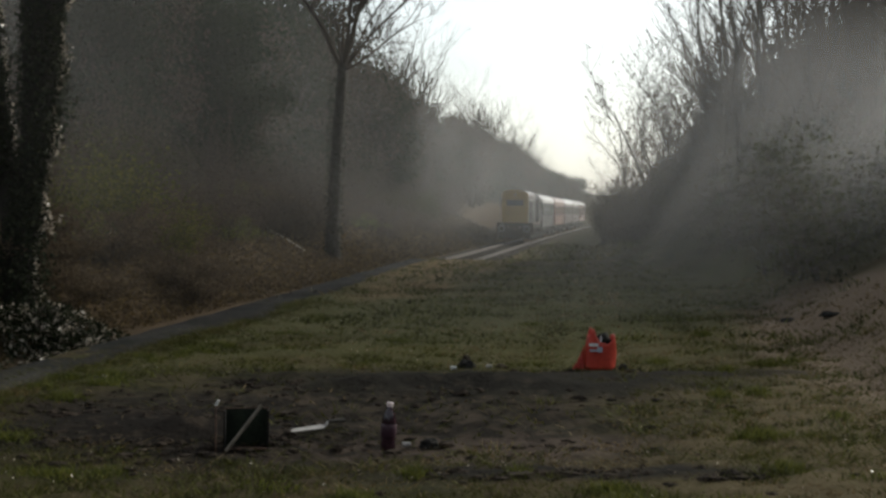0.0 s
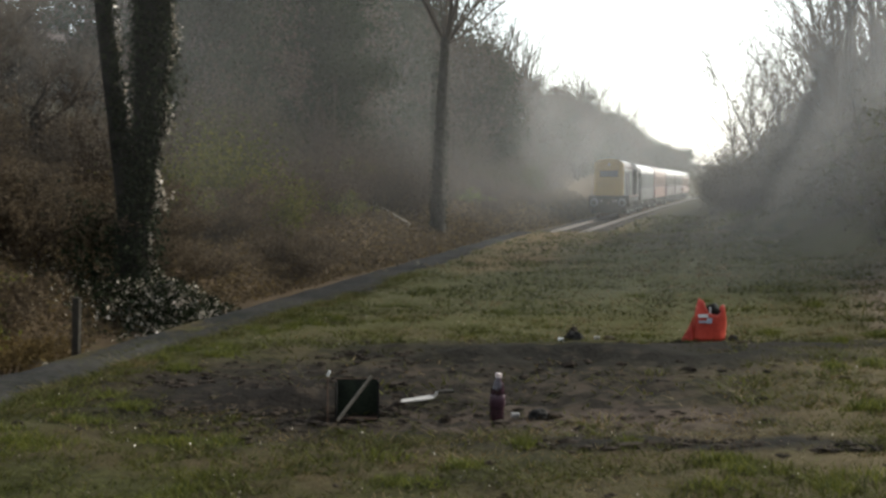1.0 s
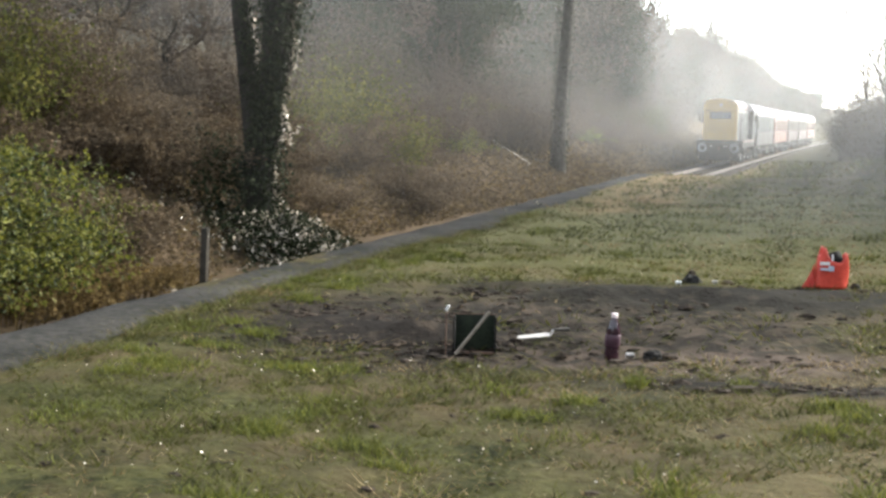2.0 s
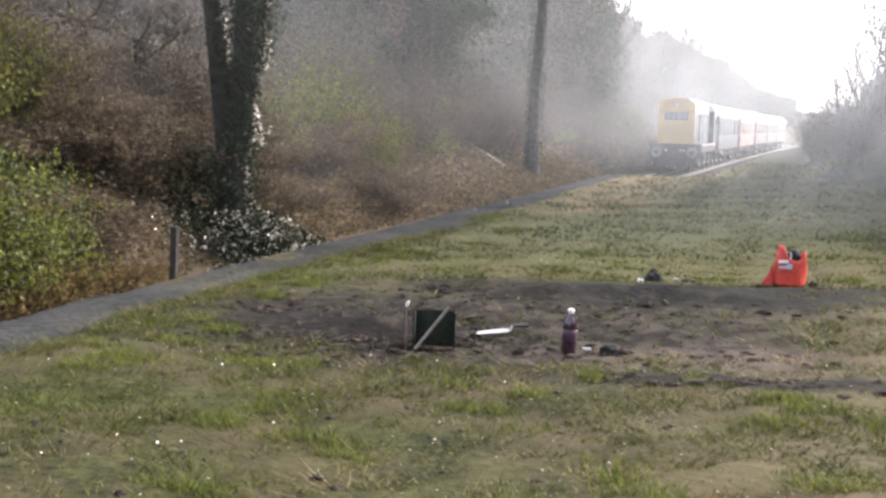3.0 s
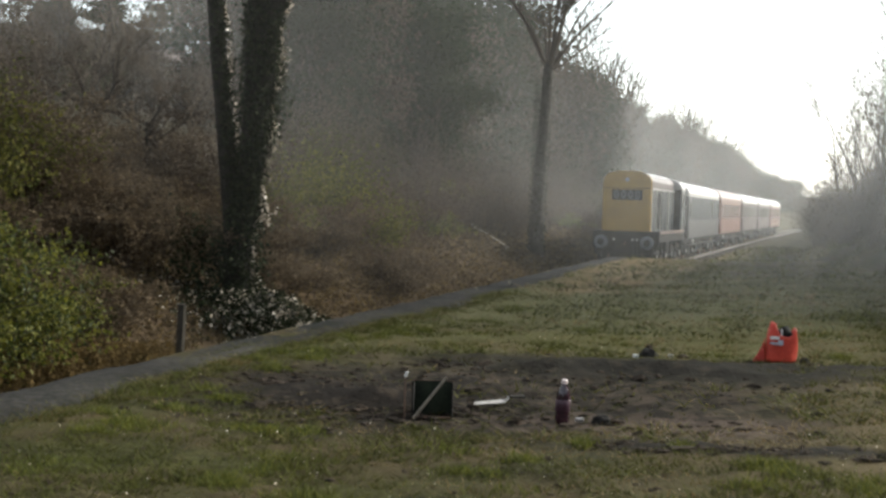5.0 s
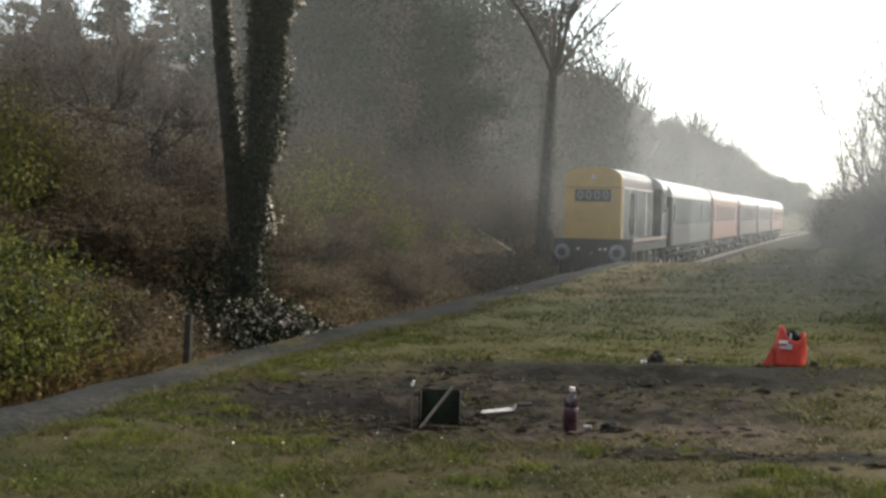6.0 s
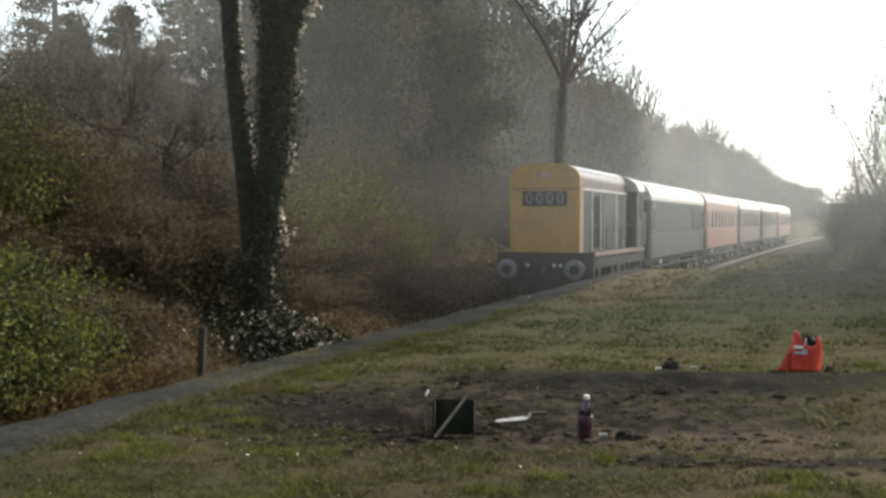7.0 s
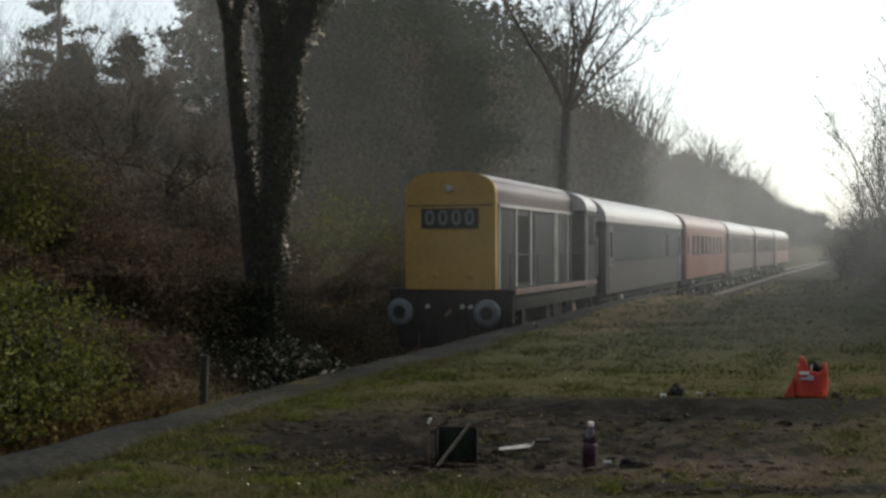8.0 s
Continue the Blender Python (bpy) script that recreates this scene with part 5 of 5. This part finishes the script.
def build_fire_things():
    x, y = -2.76, 8.50
    C = thing("fire_box", pose(x, y, float(land(x, y)) - 0.02, -8, 0, 16), "charred black metal fire box open at the front", "box")
    bm = box(-0.145, 0.145, 0.10, 0.112, 0.0, 0.27, 0.003)
    part("back_panel", bm, BOXGREEN, C, "scorched dark green panel")
    for s in (-1, 1):
        part("side_panel", box(s * 0.145 - 0.006, s * 0.145 + 0.006, -0.1, 0.1, 0.0, 0.26, 0.002), BLACK, C)
    part("base_panel", box(-0.139, 0.139, -0.1, 0.1, 0.0, 0.012), RUST, C)
    part("rim", box(-0.15, 0.15, 0.112, 0.122, 0.255, 0.275, 0.002), RUST, C)

    def stick(name, a, b, r, material, label, cat, flat=1.0):
        a, b = Vector(a), Vector(b)
        m = Matrix.Translation((a + b) / 2) @ (b - a).to_track_quat("Z", "Y").to_matrix().to_4x4()
        bm = bmesh.new()
        bmesh.ops.create_cube(bm, size=1, matrix=Matrix.Diagonal((r * 2, r * 2 * flat, (b - a).length, 1)))
        bmesh.ops.bevel(bm, geom=bm.edges[:], offset=r * 0.25, segments=2, affect="EDGES")
        me = bpy.data.meshes.new(name)
        bm.to_mesh(me)
        bm.free()
        me.materials.append(material)
        ob = new(name, me)
        ob.matrix_world = m
        return tagged(ob, label, cat)

    stick("wooden_slat", (-2.83, 8.27, -0.01), (-2.625, 8.40, 0.285), 0.016, WOOD, "grey wooden slat leaning on the fire box", "slat", 0.5)
    R = thing("iron_stake", pose(-2.915, 8.32, -0.005), "thin iron stake with a bent pale top", "stake")
    part("shaft", rod((0, 0, -0.04), (0.0, 0.0, 0.30), 0.005, sides=8), RUST, R)
    part("tip", rod((0, 0, 0.29), (0.018, 0.0, 0.325), 0.010, 0.008, 8), WHITE, R, "pale bent tip")
    # garden fork-like hand tool lying on the ash
    T = thing("hand_tool", pose(-2.55, 8.86, 0.035, 0, 0, 47), "pale flat-bladed hand tool lying on burnt ground", "tool")
    bm = extrude([(0.0, -0.012), (0.03, -0.018), (0.27, -0.020), (0.30, -0.010), (0.30, 0.012), (0.27, 0.020), (0.02, 0.010)], 0, 0.006)
    bmesh.ops.transform(bm, matrix=Matrix.Rotation(radians(-55), 4, "X"), verts=bm.verts[:])
    part("blade", bm, PALE, T, "pale metal blade")
    part("ferrule", rod((0.30, 0, 0.0), (0.33, 0.01, 0.03), 0.009, sides=8), PALE, T)
    part("handle", rod((0.33, 0.01, 0.03), (0.50, 0.06, 0.012), 0.014, 0.017, 10), BLACK, T, "dark handle")

    def blob(name, x, y, rx, ry, rz, material, label, cat, seed):
        rng = random.Random(seed)
        bm = bmesh.new()
        bmesh.ops.create_icosphere(bm, subdivisions=3, radius=1)
        for v in bm.verts:
            n = noise.noise(v.co * 1.7 + Vector((seed, 0, 0))) * 0.35
            v.co = Vector((v.co.x * rx, v.co.y * ry, max(v.co.z, -0.35) * rz)) * (1 + n)
        me = bpy.data.meshes.new(name)
        bm.to_mesh(me)
        bm.free()
        me.materials.append(material)
        ob = new(name, me)
        ob.matrix_world = pose(x, y, float(land(x, y)) + rz * 0.25)
        return tagged(ob, label, cat)

    def can(x, y, turn, material, label):
        K = thing("crushed_can", pose(x, y, float(land(x, y)) + 0.015, 90, 0, turn) @ Matrix.Scale(0.6, 4), label, "can")
        part("body", lathe([(0.024, -0.045), (0.031, -0.04), (0.029, 0.0), (0.032, 0.04), (0.025, 0.046)], 16), material, K)
        part("lid", lathe([(0.022, 0.046), (0.025, 0.049), (0.02, 0.05)], 16), PALE, K, "bare metal lid")

    blob("charred_log", -1.53, 8.66, 0.075, 0.05, 0.045, BLACK, "charred black lump of wood", "log", 3)
    blob("charred_log", -1.43, 8.70, 0.05, 0.045, 0.025, SOIL, "crumbled charred wood on bare earth", "log", 4)
    can(-1.68, 8.63, 110, PALE, "small pale can beside charred wood")
    can(-1.83, 12.33, 75, WHITE, "pale can lying beside ash")
    blob("charred_log", -1.71, 12.40, 0.09, 0.06, 0.07, BLACK, "charred black stump end", "log", 5)
    blob("charred_log", -1.76, 12.75, 0.05, 0.05, 0.08, SOIL, "small dark clod beyond the ash", "log", 6)
    can(-1.50, 12.5, 100, PALE, "dull metal can on the ash edge")
    blob("charred_log", -1.38, 12.52, 0.06, 0.05, 0.03, SOIL, "flat charred wood scrap", "log", 8)
    blob("stone", 2.29, 15.55, 0.14, 0.08, 0.05, COPING, "pale stone on the earth path", "stone", 9)
    blob("stone", 1.9, 16.4, 0.09, 0.06, 0.05, COPING, "grey stone on the earth path", "stone", 10)
    blob("charred_log", -0.19, 12.50, 0.05, 0.04, 0.04, BLACK, "small dark lump beside the bag", "log", 12)
    z = float(land(-9.2, 16.15))
    P = thing("fence_post", pose(-9.2, 16.15, z - 0.1, 2, 3, 0), "weathered wooden fence post at the bank foot", "post")
    part("shaft", box(-0.05, 0.05, -0.05, 0.05, 0.0, 1.12, 0.008), BARK, P)
    for ax, ay, bx, by, r in ((-9.5, 17.1, -8.9, 16.4, 0.06), (-9.7, 16.2, -9.25, 15.2, 0.035), (-9.4, 17.9, -8.95, 17.0, 0.05)):
        stick("fallen_branch", (ax, ay, float(land(ax, ay)) + r), (bx, by, float(land(bx, by)) + r), r, WOOD, "fallen grey branch at the bank foot", "branch")
    ax, ay = -13.6, 46.8
    stick("fallen_branch", (ax, ay, float(land(ax, ay)) + 0.1), (-11.9, 46.2, float(land(-11.9, 46.2)) + 0.1), 0.07, WOOD, "fallen grey branch on the slope", "branch")


build_bag()
build_bottle()
build_fire_things()


# ---- drifting smoke ----


def smoke_mat(name, density, rise, fall, knee):
    """Thin white smoke: mostly clear, the rest scatters the light that falls on it."""
    m = bpy.data.materials.new(name)
    m.use_nodes = True
    n, l = m.node_tree.nodes, m.node_tree.links
    n.remove(n["Principled BSDF"])
    tc = n.new("ShaderNodeTexCoord")
    nz = n.new("ShaderNodeTexNoise")
    nz.inputs["Scale"].default_value, nz.inputs["Detail"].default_value = 0.16, 4
    l.new(tc.outputs["Object"], nz.inputs["Vector"])
    nr = n.new("ShaderNodeMapRange")
    nr.inputs["From Min"].default_value, nr.inputs["From Max"].default_value = 0.0, 0.75
    l.new(nz.outputs["Fac"], nr.inputs["Value"])
    sp = n.new("ShaderNodeSeparateXYZ")
    l.new(tc.outputs["Generated"], sp.inputs[0])
    fac = nr.outputs[0]
    for axis, pts in (("X", ((0.0, 0.0), (0.28, rise), (0.72, fall), (1.0, 0.0))), ("Z", ((0.0, 0.0), (knee, 0.8), (0.6, 0.9), (1.0, 0.0)))):
        ramp = n.new("ShaderNodeValToRGB")
        ramp.color_ramp.interpolation = "EASE"
        while len(ramp.color_ramp.elements) < len(pts):
            ramp.color_ramp.elements.new(0.5)
        for e, (p, c) in zip(ramp.color_ramp.elements, pts):
            e.position, e.color = p, (c, c, c, 1)
        l.new(sp.outputs[axis], ramp.inputs["Fac"])
        mu = n.new("ShaderNodeMath")
        mu.operation = "MULTIPLY"
        l.new(fac, mu.inputs[0])
        l.new(ramp.outputs["Color"], mu.inputs[1])
        fac = mu.outputs[0]
    mu = n.new("ShaderNodeMath")
    mu.operation = "MULTIPLY"
    mu.inputs[1].default_value = density
    l.new(fac, mu.inputs[0])
    tp, tl, mx = n.new("ShaderNodeBsdfTransparent"), n.new("ShaderNodeBsdfTranslucent"), n.new("ShaderNodeMixShader")
    tl.inputs["Color"].default_value = (0.90, 0.90, 0.90, 1)
    l.new(mu.outputs[0], mx.inputs[0])
    l.new(tp.outputs[0], mx.inputs[1])
    l.new(tl.outputs[0], mx.inputs[2])
    l.new(mx.outputs[0], n["Material Output"].inputs["Surface"])
    return m


def build_smoke():
    made = []
    # the faint sheet at 19.4 is added veiling glare that lifts the dark trunks
    for k, (y, cx, w, h, dens, rise, fall) in enumerate((
            (15.6, 1.6, 14, 4.4, 0.13, 0.8, 1.0), (17.5, 4.5, 17, 6.5, 0.48, 0.6, 1.0), (19.4, -14, 22, 13, 0.009, 1.0, 0.8), (25.5, -13, 44, 18, 0.044, 1.0, 0.35), (29, 7, 18, 8, 0.38, 0.6, 1.0),
            (38, -15, 42, 20, 0.036, 1.0, 0.4), (54, -18, 50, 26, 0.110, 1.0, 0.5), (72, 5, 18, 9, 0.34, 0.7, 1.0), (92, -8, 60, 20, 0.13, 1.0, 0.7))):
        V, F, nx, nz = [], [], 24, 8
        for j in range(nz + 1):
            for i in range(nx + 1):
                x, z = w * (i / nx - 0.5), h * j / nz
                V.append((x, 1.5 * math.sin(x * 0.23 + k) + 0.8 * math.sin(z * 0.5 + x * 0.1), z))
        for j in range(nz):
            for i in range(nx):
                a = j * (nx + 1) + i
                F.append((a, a + 1, a + nx + 2, a + nx + 1))
        ob = new("smoke_veil", mesh_of("smoke_veil", V, F, [smoke_mat("smoke", dens, rise, fall, 2.4 / h)], True))
        ob.matrix_world = pose(cx, y, rail_z(y) - 0.3)
        tagged(ob, "thin pale smoke drifting across the cutting", "smoke", "drifting smoke")
        made.append((ob, cx, y))
    return made


SMOKE = build_smoke()


def on_track(y, length):
    """Pose of a vehicle whose front stands at y, from its two ends on the curve."""
    a, b = Vector((track_x(y), y, rail_z(y))), Vector((track_x(y + length), y + length, rail_z(y + length)))
    d = b - a
    return pose(a.x, a.y, a.z, math.degrees(math.atan2(d.z, d.y)), 0, -math.degrees(math.atan2(d.x, d.y)))


def motions():
    times = [i * 0.5 for i in range(17)]
    for ob, off, length in [(LOCO, 0.0, 8.0)] + [(c, o, 14.6) for c, o in zip(COACHES, OFFSETS)]:
        walk(ob, [(t, on_track(23.35 + 8.25 * (8 - t) + off, length)) for t in times])

    for axle, y in AXLES:                  # wheels roll with the train
        walk(axle, [(i / 15, pose(0, y, 0.48, math.degrees(8.25 * i / 15 / 0.48))) for i in range(121)])
    for k, (ob, x, y) in enumerate(SMOKE):
        walk(ob, [(t, pose(x - 0.12 * t, y, rail_z(y) - 0.3)) for t in (0.0, 4.0, 8.0)])


motions()
